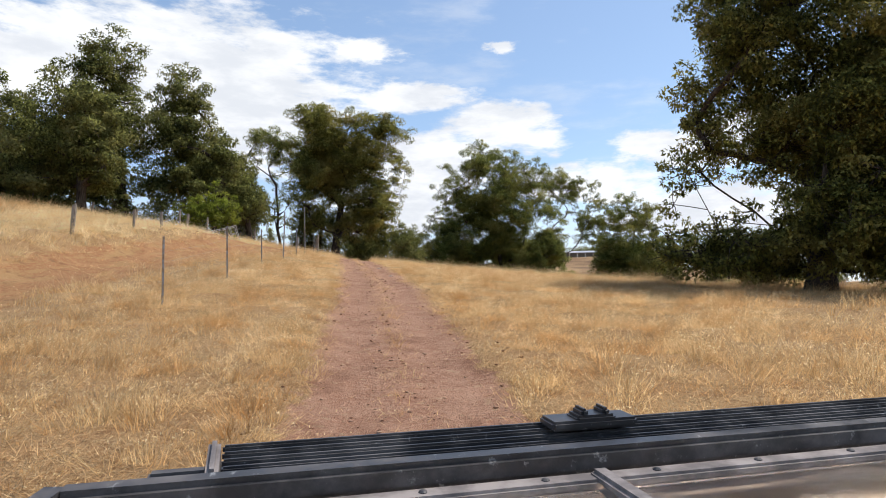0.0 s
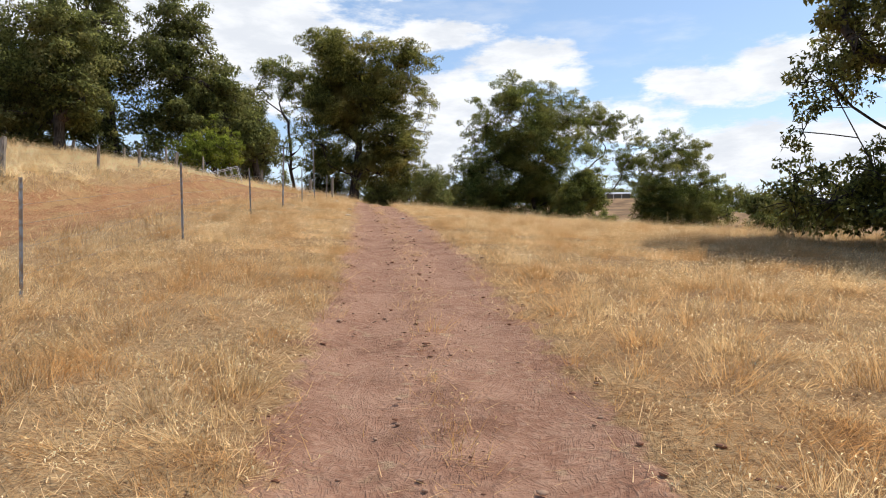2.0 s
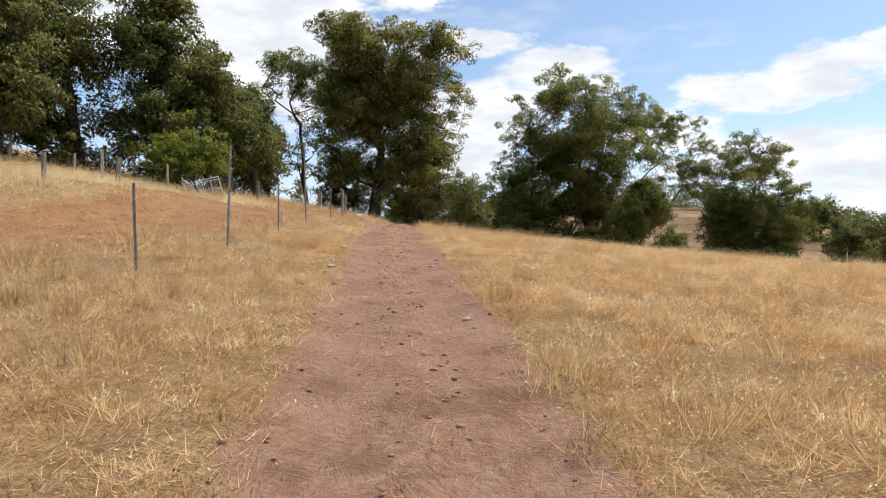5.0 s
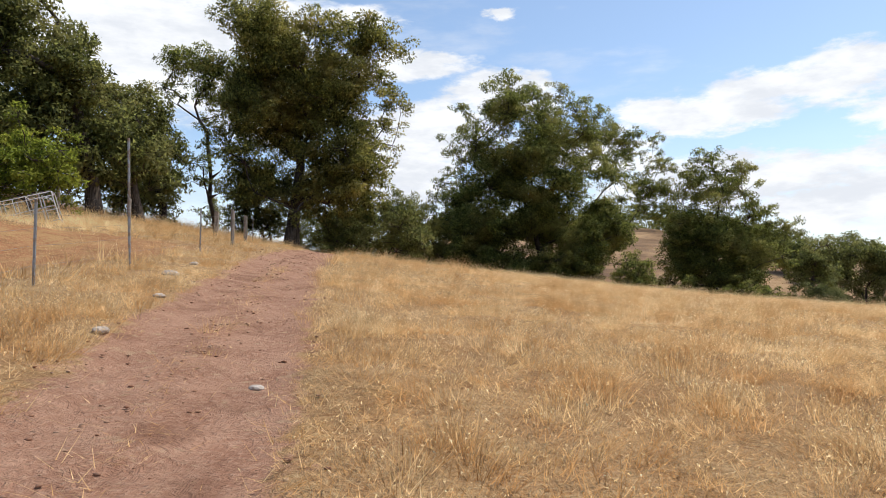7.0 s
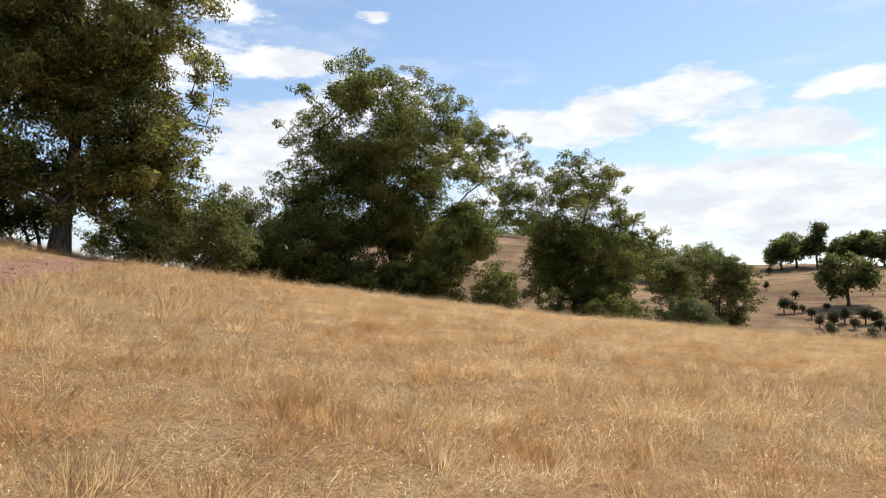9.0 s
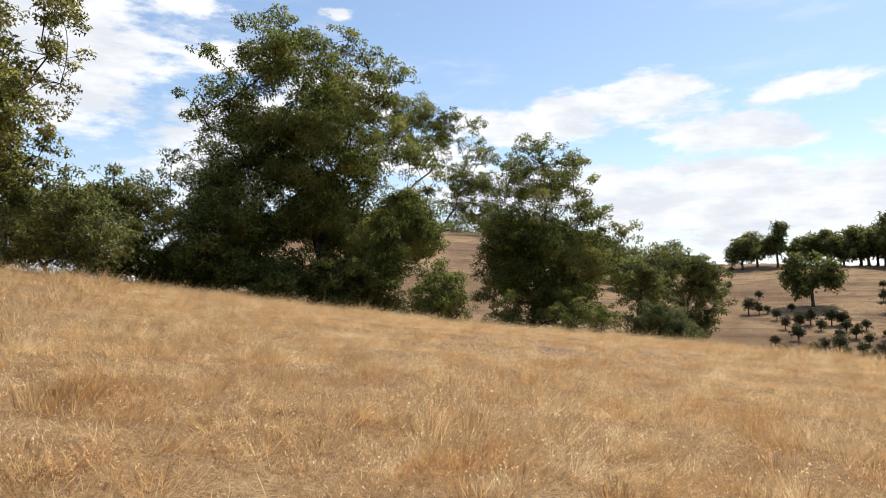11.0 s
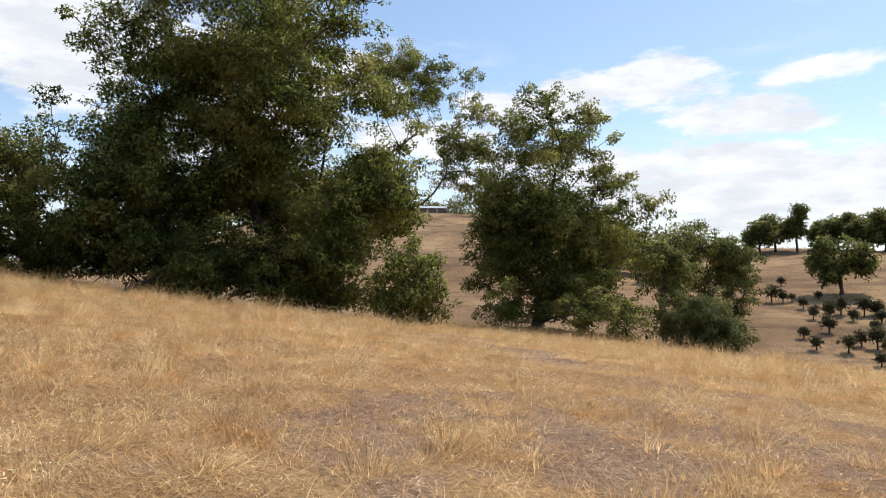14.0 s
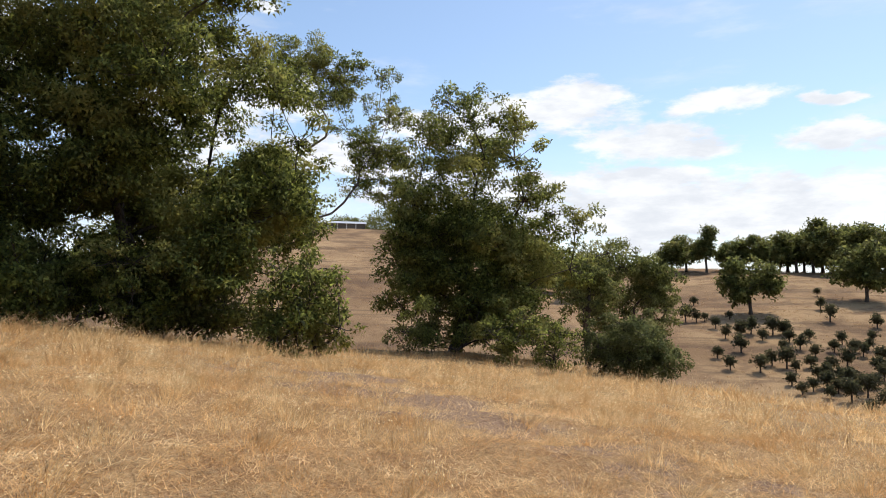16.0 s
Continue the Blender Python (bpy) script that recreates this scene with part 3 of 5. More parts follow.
plant_tree("open_gum_tree", 11.5105, 109.774, [(5.2, 25.4, 1.4), (7.6, 25.7, 1.8), (10, 24.7, 1.3), (12.7, 24.7, 0.9), (9.5, 22.3, 1.1), (11.9, 20.5, 1.1), (7.8, 21.9, 0.9), (13.8, 18.4, 1.7), (11.3, 17.7, 1.1), (13.3, 22.5, 0.8), (6.5, 23.6, 1.1), (11.2, 22.9, 1), (14.6, 20.6, 1), (8.8, 24.1, 1.1), (11.3, 16, 1.3), (13.8, 15.7, 1.4), (10, 20.1, 0.9)],
           20, 4, "thin open-crowned gum tree with visible pale branches", "tree", leaf=0.2, girth=0.13, fork=0.5, fill=1.3, plump=1.2, twig=1.5, bark=BARK_PALE)
plant_tree("valley_gum_tree", 26.2, 97, [(0.4, 20.4, 1.2), (-1.7, 19.3, 1), (3.3, 18.4, 1.3), (4.3, 19.3, 0.6), (-1.8, 17.4, 1.5), (0.8, 17.1, 1.9), (3.4, 16.1, 1.7), (-3, 14.2, 1.4), (-0.2, 14.2, 2.1), (2.7, 13.1, 2), (5.2, 14.2, 1.2), (6.4, 15, 0.5), (7.3, 12.4, 1.3), (5.5, 11.3, 1.8), (2.7, 10.6, 2), (-0.2, 10.6, 2), (-3, 10.9, 1.4), (-0.9, 8.1, 1.6), (2, 7.7, 1.8), (4.8, 8.2, 1.6), (6.9, 9.7, 1.3), (-3.7, 7.6, 1.4), (-1.5, 6, 1.1), (1.6, 5.8, 1.3), (4.4, 6.1, 1.2), (1, 12.2, 1.9), (3.6, 9, 1.8), (-2, 12.4, 1.6), (0.5, 9, 2.2), (2.6, 8, 2), (-2.5, 9, 1.9), (5, 9.6, 1.9), (0.4, 7, 1.8)],
           21, 5, "green gum tree with a ragged crown growing below the crest", "tree", leaf=0.215, girth=0.34, fork=0.3, fill=1.0, plump=1.14, dens=1.12)
plant_tree("paddock_gum_tree", 15.3, 27.5, [(-2.7, 15.6, 2), (-3.7, 13.9, 1.5), (-0.5, 14.6, 2.5), (1.7, 13.4, 2.5), (-4.4, 12.5, 1.3), (-2.2, 12.1, 2), (0.3, 10.8, 2.4), (2.3, 10, 2.4), (-4.5, 10.7, 0.8), (-3.8, 10.1, 1.2), (-2, 9.8, 1.2), (0.6, 8.8, 1.4), (1.9, 7.4, 1.8), (3.5, 8.3, 2.4), (-3.1, 5.6, 1.1), (-1.6, 5.5, 1.4), (0, 5.3, 1.5), (1.8, 5.5, 1.2), (-0.3, 18.4, 3.2), (2.2, 18.5, 3.3), (4.3, 15.5, 3.4), (4.7, 11.2, 3), (-3.2, 4.9, 0.8), (-1, 4.6, 0.9), (0.6, 4.7, 0.9), (-4.6, 5.4, 0.6), (-4.6, 11.9, 0.9), (-4.7, 9.9, 0.9), (-5.2, 8.8, 0.9), (-3.8, 5.4, 1.1), (-5.3, 7.4, 0.9), (-5.4, 6.5, 0.9), (-5.2, 5.4, 1), (-5.7, 5.4, 0.8), (-4.1, 5, 1.1), (-2.5, 5.3, 1.3), (-3.8, 9.6, 1), (-3.8, 11.2, 1.2), (-0.5, 5.4, 1.3), (0.9, 5.6, 1.5), (3.2, 6.4, 1.6), (-0.4, 4.4, 1.2), (2.6, 4.4, 1.4), (0.6, 7.2, 1.5), (2.4, 8.4, 2), (4.6, 8.4, 2.2), (4.2, 5.4, 1.8), (-1.6, 4.7, 1.2), (-2.9, 4.5, 1), (1.2, 6.2, 1.7), (3.6, 13, 2.6), (0.4, 12.6, 2.2), (1, 15.6, 2.4), (-1.6, 11.2, 1.6), (5.8, 13.6, 2.6), (-2.4, 7.3, 0.8), (-4.5, 8.5, 0.9), (-0.6, 7.8, 1.1), (-1, 6.3, 1.2), (-3.7, 6.2, 0.9), (0.6, 7.4, 1.6), (0.8, 7.2, 1.6), (0.8, 9.6, 1.5), (0.9, 9.4, 1.5), (0.4, 5.6, 1.5), (0.8, 5.4, 1.5), (2.6, 6.2, 1.9), (2.8, 6, 1.9), (-2.2, 5.2, 1.3), (-2, 5, 1.3), (-4.4, 5.2, 1.2), (-5.6, 5, 1.1), (-1.2, 8.8, 1.3), (-3, 10.4, 1.3), (2.4, 10.4, 2.2), (2.1, 4.6, 1.3), (-0.8, 10, 1.9), (1.7, 10.8, 2.2), (-1.7, 13.6, 2)],
           29, 6, "huge spreading dark gum tree with low drooping boughs over the grass", "tree", leaf=0.185, girth=0.5, fork=0.2, dens=1.12, twig=1.2, deep=0.55, plump=0.98, fill=0.9, leaves=LEAF_SUNLIT)
plant_tree("wood_gum_tree", -37, 56, [(0.2, 20.7, 2.3), (1.9, 18.9, 2.8), (0.5, 16.3, 2.9), (3.3, 16.1, 2.7), (1.4, 14, 2.3), (-2.8, 18.7, 3.5), (-3, 14.9, 3.4), (0.7, 12.9, 2), (3.5, 13.5, 2)],
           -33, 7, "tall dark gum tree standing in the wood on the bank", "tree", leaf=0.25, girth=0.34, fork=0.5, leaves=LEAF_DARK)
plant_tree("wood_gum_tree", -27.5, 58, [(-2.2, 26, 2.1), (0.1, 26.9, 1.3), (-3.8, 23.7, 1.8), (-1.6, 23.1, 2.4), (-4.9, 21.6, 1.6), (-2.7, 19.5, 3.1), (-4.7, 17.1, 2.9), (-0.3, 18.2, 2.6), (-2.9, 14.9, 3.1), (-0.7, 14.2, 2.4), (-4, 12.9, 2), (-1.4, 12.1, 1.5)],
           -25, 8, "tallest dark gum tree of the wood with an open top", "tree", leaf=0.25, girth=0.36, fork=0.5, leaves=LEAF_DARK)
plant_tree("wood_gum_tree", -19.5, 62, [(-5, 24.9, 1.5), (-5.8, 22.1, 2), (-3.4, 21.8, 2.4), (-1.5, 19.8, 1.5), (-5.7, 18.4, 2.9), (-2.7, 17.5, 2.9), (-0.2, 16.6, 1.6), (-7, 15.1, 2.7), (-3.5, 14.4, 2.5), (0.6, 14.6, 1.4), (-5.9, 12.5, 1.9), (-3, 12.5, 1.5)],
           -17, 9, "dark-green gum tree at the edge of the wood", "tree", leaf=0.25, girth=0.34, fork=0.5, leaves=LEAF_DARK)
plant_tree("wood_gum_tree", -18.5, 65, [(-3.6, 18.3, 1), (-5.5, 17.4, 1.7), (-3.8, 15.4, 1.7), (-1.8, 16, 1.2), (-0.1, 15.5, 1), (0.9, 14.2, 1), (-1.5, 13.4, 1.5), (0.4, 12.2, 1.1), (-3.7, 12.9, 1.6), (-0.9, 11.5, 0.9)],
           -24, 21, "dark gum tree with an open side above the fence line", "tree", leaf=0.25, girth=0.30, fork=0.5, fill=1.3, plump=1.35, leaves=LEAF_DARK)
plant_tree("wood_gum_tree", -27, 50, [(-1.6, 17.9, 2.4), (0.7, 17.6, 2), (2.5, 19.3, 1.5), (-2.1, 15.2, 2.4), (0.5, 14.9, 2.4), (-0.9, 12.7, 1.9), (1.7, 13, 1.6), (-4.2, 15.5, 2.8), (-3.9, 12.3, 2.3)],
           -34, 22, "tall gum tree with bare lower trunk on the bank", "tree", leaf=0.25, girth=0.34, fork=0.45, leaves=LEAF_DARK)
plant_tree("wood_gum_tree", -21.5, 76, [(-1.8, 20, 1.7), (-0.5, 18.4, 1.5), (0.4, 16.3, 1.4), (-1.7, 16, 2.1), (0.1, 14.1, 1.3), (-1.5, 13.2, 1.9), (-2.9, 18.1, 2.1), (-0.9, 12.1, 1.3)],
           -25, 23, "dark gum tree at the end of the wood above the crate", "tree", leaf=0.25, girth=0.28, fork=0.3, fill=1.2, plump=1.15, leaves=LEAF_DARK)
plant_tree("dark_gum_tree", -3.5, 92, [(-2.3, 14.7, 1.5), (-0.3, 14.7, 1.5), (-3.1, 12.8, 1.9), (-0.8, 12.2, 2), (1.2, 13.4, 1.4), (1.6, 11, 1.5), (-2.2, 10.2, 1.7), (-4.9, 13.3, 1.9), (-3.2, 8.9, 1.5), (-1, 9.3, 1.5), (1.3, 9.2, 1.4), (-5.1, 10.1, 1.9)],
           -13, 10, "dark low gum tree beside the broad one", "tree", leaf=0.22, girth=0.28, fork=0.3, leaves=LEAF_DARK)
plant_tree("dark_gum_tree", -14, 96, [(1, 13.1, 2.3), (4.6, 12.8, 2.5), (-2, 12.6, 1.6), (2.7, 14.7, 1.5), (1.1, 10.7, 1.9), (4.7, 10.8, 1.9), (-1.9, 10.8, 1.5), (8.5, 11.4, 1.9), (8, 13.4, 1.9)],
           -14, 11, "dark round gum tree behind the crest", "tree", leaf=0.22, girth=0.28, fork=0.3, leaves=LEAF_DARK)
plant_tree("dark_gum_tree", 62, 125, [(1.8, 10.1, 2.1), (2.1, 7.1, 2.1), (-5.7, 12.2, 2.4), (-3.1, 13.2, 2.1), (-0.4, 11.5, 2.4), (-4.4, 8.7, 2.8), (0.2, 8.4, 2.6), (-2.4, 6.4, 2.6), (-6.4, 7, 2.6), (-2, 3.6, 2.6), (0.6, 4, 2.4), (-4.8, 4, 2.4), (-0.6, 1.2, 2.4), (-3.4, 1, 2.4)],
           37, 12, "dark gum tree on the far side of the gully", "tree", leaf=0.34, girth=0.3, fork=0.3, leaves=LEAF_DARK)
plant_tree("bush", -5.5, 78, [(-3.6, 11.9, 1.4), (-1.3, 11.9, 1.6), (1.3, 11.6, 1.5), (2.6, 10.7, 1), (-4.9, 11.8, 1), (-1.9, 10.6, 1.3), (0.6, 10.4, 1.3)],
           -5, 13, "dense dull-green bush under the gum tree by the track", "bush", leaf=0.2, girth=0.10, fork=0.2, leaves=LEAF_DARK)
plant_tree("bush", -18.3, 54.8, [(-0.4, 12, 0.8), (0.4, 12.6, 0.9), (1, 11.9, 0.7), (-0.2, 11.2, 0.8), (0.8, 11.2, 0.8), (-0.8, 11.4, 0.7), (0.2, 11.7, 0.8), (-1.8, 12.1, 0.9), (-2.7, 11.6, 0.8), (-1.5, 12.9, 0.7), (-2.2, 11.1, 0.8), (-1.3, 11.3, 0.8), (-0.5, 13, 0.7)],
           -21, 14, "bright lime-green leafy shrub on the bank", "bush", leaf=0.16, girth=0.08, fork=0.2, dens=1.5, leaves=LEAF_LIME)
plant_tree("bush", 6, 86, [(1.8, 9.1, 1.3), (3.1, 9, 1.1), (2.4, 7.8, 1.1), (1.2, 7.6, 0.9), (3.4, 7.6, 0.9), (2.3, 7, 0.7)],
           -9, 15, "leafy green bush at the foot of the broad gum tree", "bush", leaf=0.17, girth=0.08, fork=0.2)
plant_tree("bush", 2, 85, [(2.6, 9, 1.3), (3.7, 8.7, 1.2), (3, 7.8, 1.1), (4.3, 7.7, 1), (3.4, 7, 0.8), (1.7, 8.2, 1.2)],
           -17, 31, "dark-green leafy bush in the shade of the broad gum tree", "bush", leaf=0.19, girth=0.08, fork=0.2)
plant_tree("bush", 10.6, 88, [(-0.2, 9.1, 1.2), (1.3, 8.6, 1.1), (0.4, 7.4, 1.1), (2.2, 7.4, 0.9), (-0.8, 7.3, 0.9), (1.3, 6.6, 0.8), (-0.3, 6.5, 0.7)],
           0, 32, "dense dark bush round the trunk of the broad gum tree", "bush", leaf=0.2, girth=0.08, fork=0.2, leaves=LEAF_DARK)
plant_tree("gully_gum_tree", 44, 110, [(0.1, 11, 1.8), (1.8, 12.1, 1.3), (-1.4, 9.5, 1.8), (1.1, 8.5, 2), (-0.4, 7.2, 1.8)],
           32, 33, "dark gum tree rising from the gully", "tree", leaf=0.3, girth=0.3, fork=0.3, leaves=LEAF_DARK)
plant_tree("bush", -14.5, 77.5, [(-2.3, 12.6, 1.1), (-0.9, 13.2, 1.2), (0.5, 13.5, 1.2), (-1.7, 11.5, 1.1), (-0.4, 11.7, 1.1), (0.9, 11.8, 1)],
           -17, 36, "dark scrubby bush beneath the old gum tree", "bush", leaf=0.2, girth=0.08, fork=0.2, leaves=LEAF_DARK)
plant_tree("young_gum_tree", -14.2, 78, [(-1.4, 14.1, 1.3), (-0.1, 12.8, 1), (-2.3, 12.6, 1.1), (-1, 11.9, 0.9)],
           -14, 34, "young thin gum tree beside the old one", "tree", leaf=0.18, girth=0.1, fork=0.4)
plant_tree("bush", -20, 95, [(-6, 14.2, 0.7), (-4.3, 15, 1), (-2.5, 14.4, 0.9), (-4.2, 13.8, 1)],
           -12, 35, "round bush far behind the fence line", "bush", leaf=0.3, girth=0.1, fork=0.2, leaves=LEAF_DARK)
plant_tree("bush", 15, 81.5, [(-1.4, 8.5, 0.7), (-0.4, 8.7, 0.7), (0.6, 7.9, 0.7), (-1.9, 7.7, 0.7), (-0.8, 7.5, 0.8), (0.4, 7, 0.7), (-1.3, 6.8, 0.6), (-0.2, 6.6, 0.5)],
           10, 16, "leafy green bush on the grass edge between two gum trees", "bush", leaf=0.17, girth=0.08, fork=0.2, plump=1.35, dens=1.2)
plant_tree("bush", 24.5, 93, [(-2.7, 6, 1), (-1.1, 5.7, 1.1), (0.6, 5.6, 1), (2.5, 5.6, 1.1), (4.3, 5.9, 1.1), (5.8, 6.4, 1), (-2, 7, 1.1), (1.6, 6.5, 1.1), (3.5, 6.9, 1.1)],
           21, 37, "dark scrub round the foot of the ragged gum tree", "bush", leaf=0.18, girth=0.08, fork=0.2)
plant_tree("bush", 2.5, 91, [(-5.1, 11, 1.6), (-3.2, 11.5, 1.6), (-1.2, 11.4, 1.6), (0.9, 10.8, 1.4), (-4.1, 9.5, 1.4), (-2.1, 9.2, 1.4), (-0.1, 9, 1.4), (-5.5, 9.1, 1.4), (1.5, 9, 1.1)],
           -11, 38, "broad leafy green bush beneath the boughs of the gum trees", "bush", leaf=0.19, girth=0.08, fork=0.2)
plant_tree("bush", -25, 60, [(-3.8, 12, 1.1), (-2.4, 11.9, 1.1), (-0.9, 11.8, 1.1), (0.7, 11.6, 1), (2.2, 11.5, 0.9), (-5.3, 12.1, 1.1), (-7, 12.3, 1.1), (-8.7, 12.4, 1.2)],
           -26, 39, "dark undergrowth between the trunks of the wood", "bush", leaf=0.2, girth=0.07, fork=0.2, leaves=LEAF_DARK)
plant_tree("bush", 32, 90, [(1.6, 6.2, 1.3), (3.1, 5.6, 1), (0.1, 5.7, 1), (1.6, 4.8, 1.1), (3.3, 4.7, 0.9), (0.4, 4.6, 0.9)],
           33, 17, "low grey-green bush beyond the crest", "bush", leaf=0.17, girth=0.08, fork=0.2, plump=1.2, leaves=LEAF_GREY)
plant_tree("bush", 27, 86, [(-0, 6.2, 0.8), (0.7, 6.2, 0.6), (-0.5, 5.8, 0.6), (0.1, 5.6, 0.6)],
           30, 18, "small round green bush beyond the crest", "bush", leaf=0.17, girth=0.07, fork=0.2)


# ---- far slope ----
def lookout(a, r):
    return 10.6 + r * math.sin(radians(a)), 57.2 + r * math.cos(radians(a))


def ball(r, n, w, h, z0, size=1.0):
    """Leaf masses of a rounded crown."""
    out = []
    for k in range(n):
        a, q = r.uniform(0, 6.28), math.sqrt(r.uniform(0, 1))
        out.append((math.cos(a) * q * w, z0 + h * (0.5 + 0.5 * math.sin(a) * q), r.uniform(0.75, 1.2) * size))
    return out


# bearing and distance of each olive tree from the lookout
OLIVES = ((38.2, 186), (40.6, 168), (40, 148), (40.8, 148), (41.4, 149), (42.2, 143), (42.9, 136), (43.2, 151), (44, 136), (44.7, 140), (45.5, 136), (46.2, 140), (46.9, 141), (48.6, 138), (49.2, 178), (49.4, 162), (42.3, 124), (45.3, 118), (46.1, 122), (46.9, 130), (47.1, 121), (47.7, 119), (48.7, 122), (49.1, 116), (49.6, 117), (50.2, 132), (50.7, 137), (51.3, 116), (51.5, 133), (52, 131), (52.3, 135), (49.7, 112), (50.6, 115), (52.9, 150), (52.9, 122), (52.2, 109), (51, 113), (38.2, 225), (43.2, 118), (47.4, 112), (48.1, 108), (48.8, 110), (49.9, 107), (50.4, 110), (51.2, 106), (51.8, 112), (52.6, 114), (53.2, 118), (53.6, 110), (53.1, 128), (52.6, 140), (51.0, 124), (50.0, 121), (49.0, 128), (48.0, 132), (47.3, 136), (53.4, 102), (52.4, 100), (54.0, 122), (54.4, 130), (54.6, 112))
rr = np.random.RandomState(40)
models = []
for k in range(3):
    x, y = lookout(44 + 3 * k, 128 + 12 * k)
    models.append(plant_tree("olive_tree", x, y, ball(rr, 9, 0.7, 1.7, 1.3, 0.85), 45, 60 + k, "small round dark olive tree on the dry slope", "tree", LEAF_OLIVE, BARK, "olive trees on the far slope", False, leaf=0.42, dens=1.5, girth=0.14, fork=0.3, twig=0.2, deep=0.42))
for k, (a, d) in enumerate(OLIVES):
    x, y = lookout(a, d)
    w = rr.uniform(0.6, 0.98)
    ob = copy_thing(models[k % 3], pose(x, y, ground_at(x, y) - 0.05, 0, 0, rr.uniform(0, 360)))
    ob.scale = (w, w, w * rr.uniform(0.9, 1.15))

hill_models = []
for j in range(4):
    x, y = lookout((39.0, 41.6, 44.7, 52.3)[j], (236, 240, 156, 174)[j])
    tall = (13, 18, 13, 15.5)[j]
    hill_models.append(plant_tree("hill_gum", x, y, ball(rr, (26, 17, 34, 34)[j], (5.0, 2.8, 5.4, 6.0)[j], tall * (0.56, 0.58, 0.60, 0.62)[j], tall * (0.17, 0.26, 0.22, 0.16)[j], 2.0), 45, 70 + j, "dark spreading gum tree on the far ridge", "tree", LEAF_DARK, BARK, "gum trees on the far ridge", False, leaf=0.85, dens=0.8, girth=0.35, fork=0.3, twig=0.2))
for a, r, j, s in ((40.1, 242, 2, 0.95), (46.2, 238, 3, 0.8), (47.3, 242, 0, 1.1), (48.4, 238, 3, 0.9), (49.6, 242, 0, 1.2), (50.8, 240, 1, 0.9), (51.4, 236, 2, 1.2), (53.5, 236, 2, 1.1), (43.2, 244, 0, 0.8), (44.3, 246, 3, 0.85), (45.3, 242, 1, 0.75), (47.9, 228, 2, 1.0), (49.0, 226, 1, 1.0), (50.2, 224, 2, 1.1), (52.4, 226, 3, 1.1), (55.5, 240, 0, 1.2), (57.5, 238, 3, 1.2), (60, 236, 1, 1.0), (62.5, 240, 0, 1.2), (65, 236, 2, 1.2),
                   (30, 190, 0, 0.85), (31.6, 180, 3, 0.75), (28.5, 205, 2, 0.9), (26, 230, 3, 1.0)):
    x, y = lookout(a, r)
    ob = copy_thing(hill_models[j], pose(x, y, ground_at(x, y) - 0.1, 0, 0, a * 37 % 360))
    ob.scale = (s * 1.15, s * 1.15, s * 1.05)

# the wooded skyline behind the valley: too many trees to count
pts, rad = [], []
r = np.random.RandomState(90)
for k in range(420):
    a = r.uniform(-9, 34)
    d = r.uniform(285, 345)
    if 9 < a < 15 and d < 318:
        d = r.uniform(322, 345)
    x, y = lookout(a, d)
    z = ground_at(x, y)
    for q in range(5):
        pts.append((x + r.normal() * 3.0, y + r.normal() * 3.0, z + r.uniform(1.5, 11)))
        rad.append(r.uniform(1.6, 2.8))
me = leaf_cloud(np.array(pts), np.array(rad), np.full(len(pts), 34), 1.1, r)
me.materials.append(LEAF_DARK)
tagged(new("far_woods", me), "dark eucalypt woods along the distant skyline", "woods", kind="stuff")


def box(bm, x, y, z, sx, sy, sz, bevel=0.0):
    """A box with its base centre at x, y, z."""
    q = bmesh.ops.create_cube(bm, size=1.0, matrix=Matrix.Translation((x, y, z + sz / 2)) @ Matrix.Diagonal((sx, sy, sz, 1)))
    if bevel:
        edges = list({e for w in q["verts"] for e in w.link_edges})
        bmesh.ops.bevel(bm, geom=edges, offset=bevel, segments=1, affect="EDGES")


def long_shed(x, y, turn, length):
    ob = tagged(new("farm_shed"), "long low pale-roofed farm shed on the far hill", "building")
    ob.matrix_basis = pose(x, y, ground_at(x, y) - 0.3, 0, 0, turn)
    bm = bmesh.new()
    box(bm, 0, 0, 0, length, 8, 3.0)
    part("wall", bm, SHADE, ob)
    bm = bmesh.new()
    w = [bm.verts.new(q) for q in ((-length / 2 - 0.6, -5, 2.9), (length / 2 + 0.6, -5, 2.9), (length / 2 + 0.6, 0, 4.3), (-length / 2 - 0.6, 0, 4.3), (length / 2 + 0.6, 5, 2.9), (-length / 2 - 0.6, 5, 2.9))]
    for q in ((0, 1, 2, 3), (3, 2, 4, 5), (0, 3, 5), (1, 4, 2), (0, 5, 4, 1)):
        bm.faces.new([w[k] for k in q])
    part("roof", bm, ROOF, ob, "pale zinc roof")
    for k in range(int(length / 4)):
        bm = bmesh.new()
        box(bm, -length / 2 + 2 + 4 * k, -4.06, 0.1, 0.35, 0.12, 2.85)
        part("post", bm, WHITE, ob, "white post")
    return ob


x, y = lookout(11.2, 300)
long_shed(x, y, -11, 26)

# ---- fences, gate and crate on the bank ----
def star_picket(height):
    """A Y-section steel picket, as a mesh with its foot a little below ground."""
    bm = bmesh.new()
    for k in range(3):
        bmesh.ops.create_cube(bm, size=1.0, matrix=pose(0, 0, 0, 0, 0, 120 * k + 30) @ Matrix.Translation((0.014, 0, height / 2 - 0.15)) @ Matrix.Diagonal((0.028, 0.006, height + 0.3, 1)))
    bmesh.ops.bevel(bm, geom=[e for e in bm.edges if abs(e.verts[0].co.z - e.verts[1].co.z) > 0.5], offset=0.001, segments=1, affect="EDGES")
    return bm


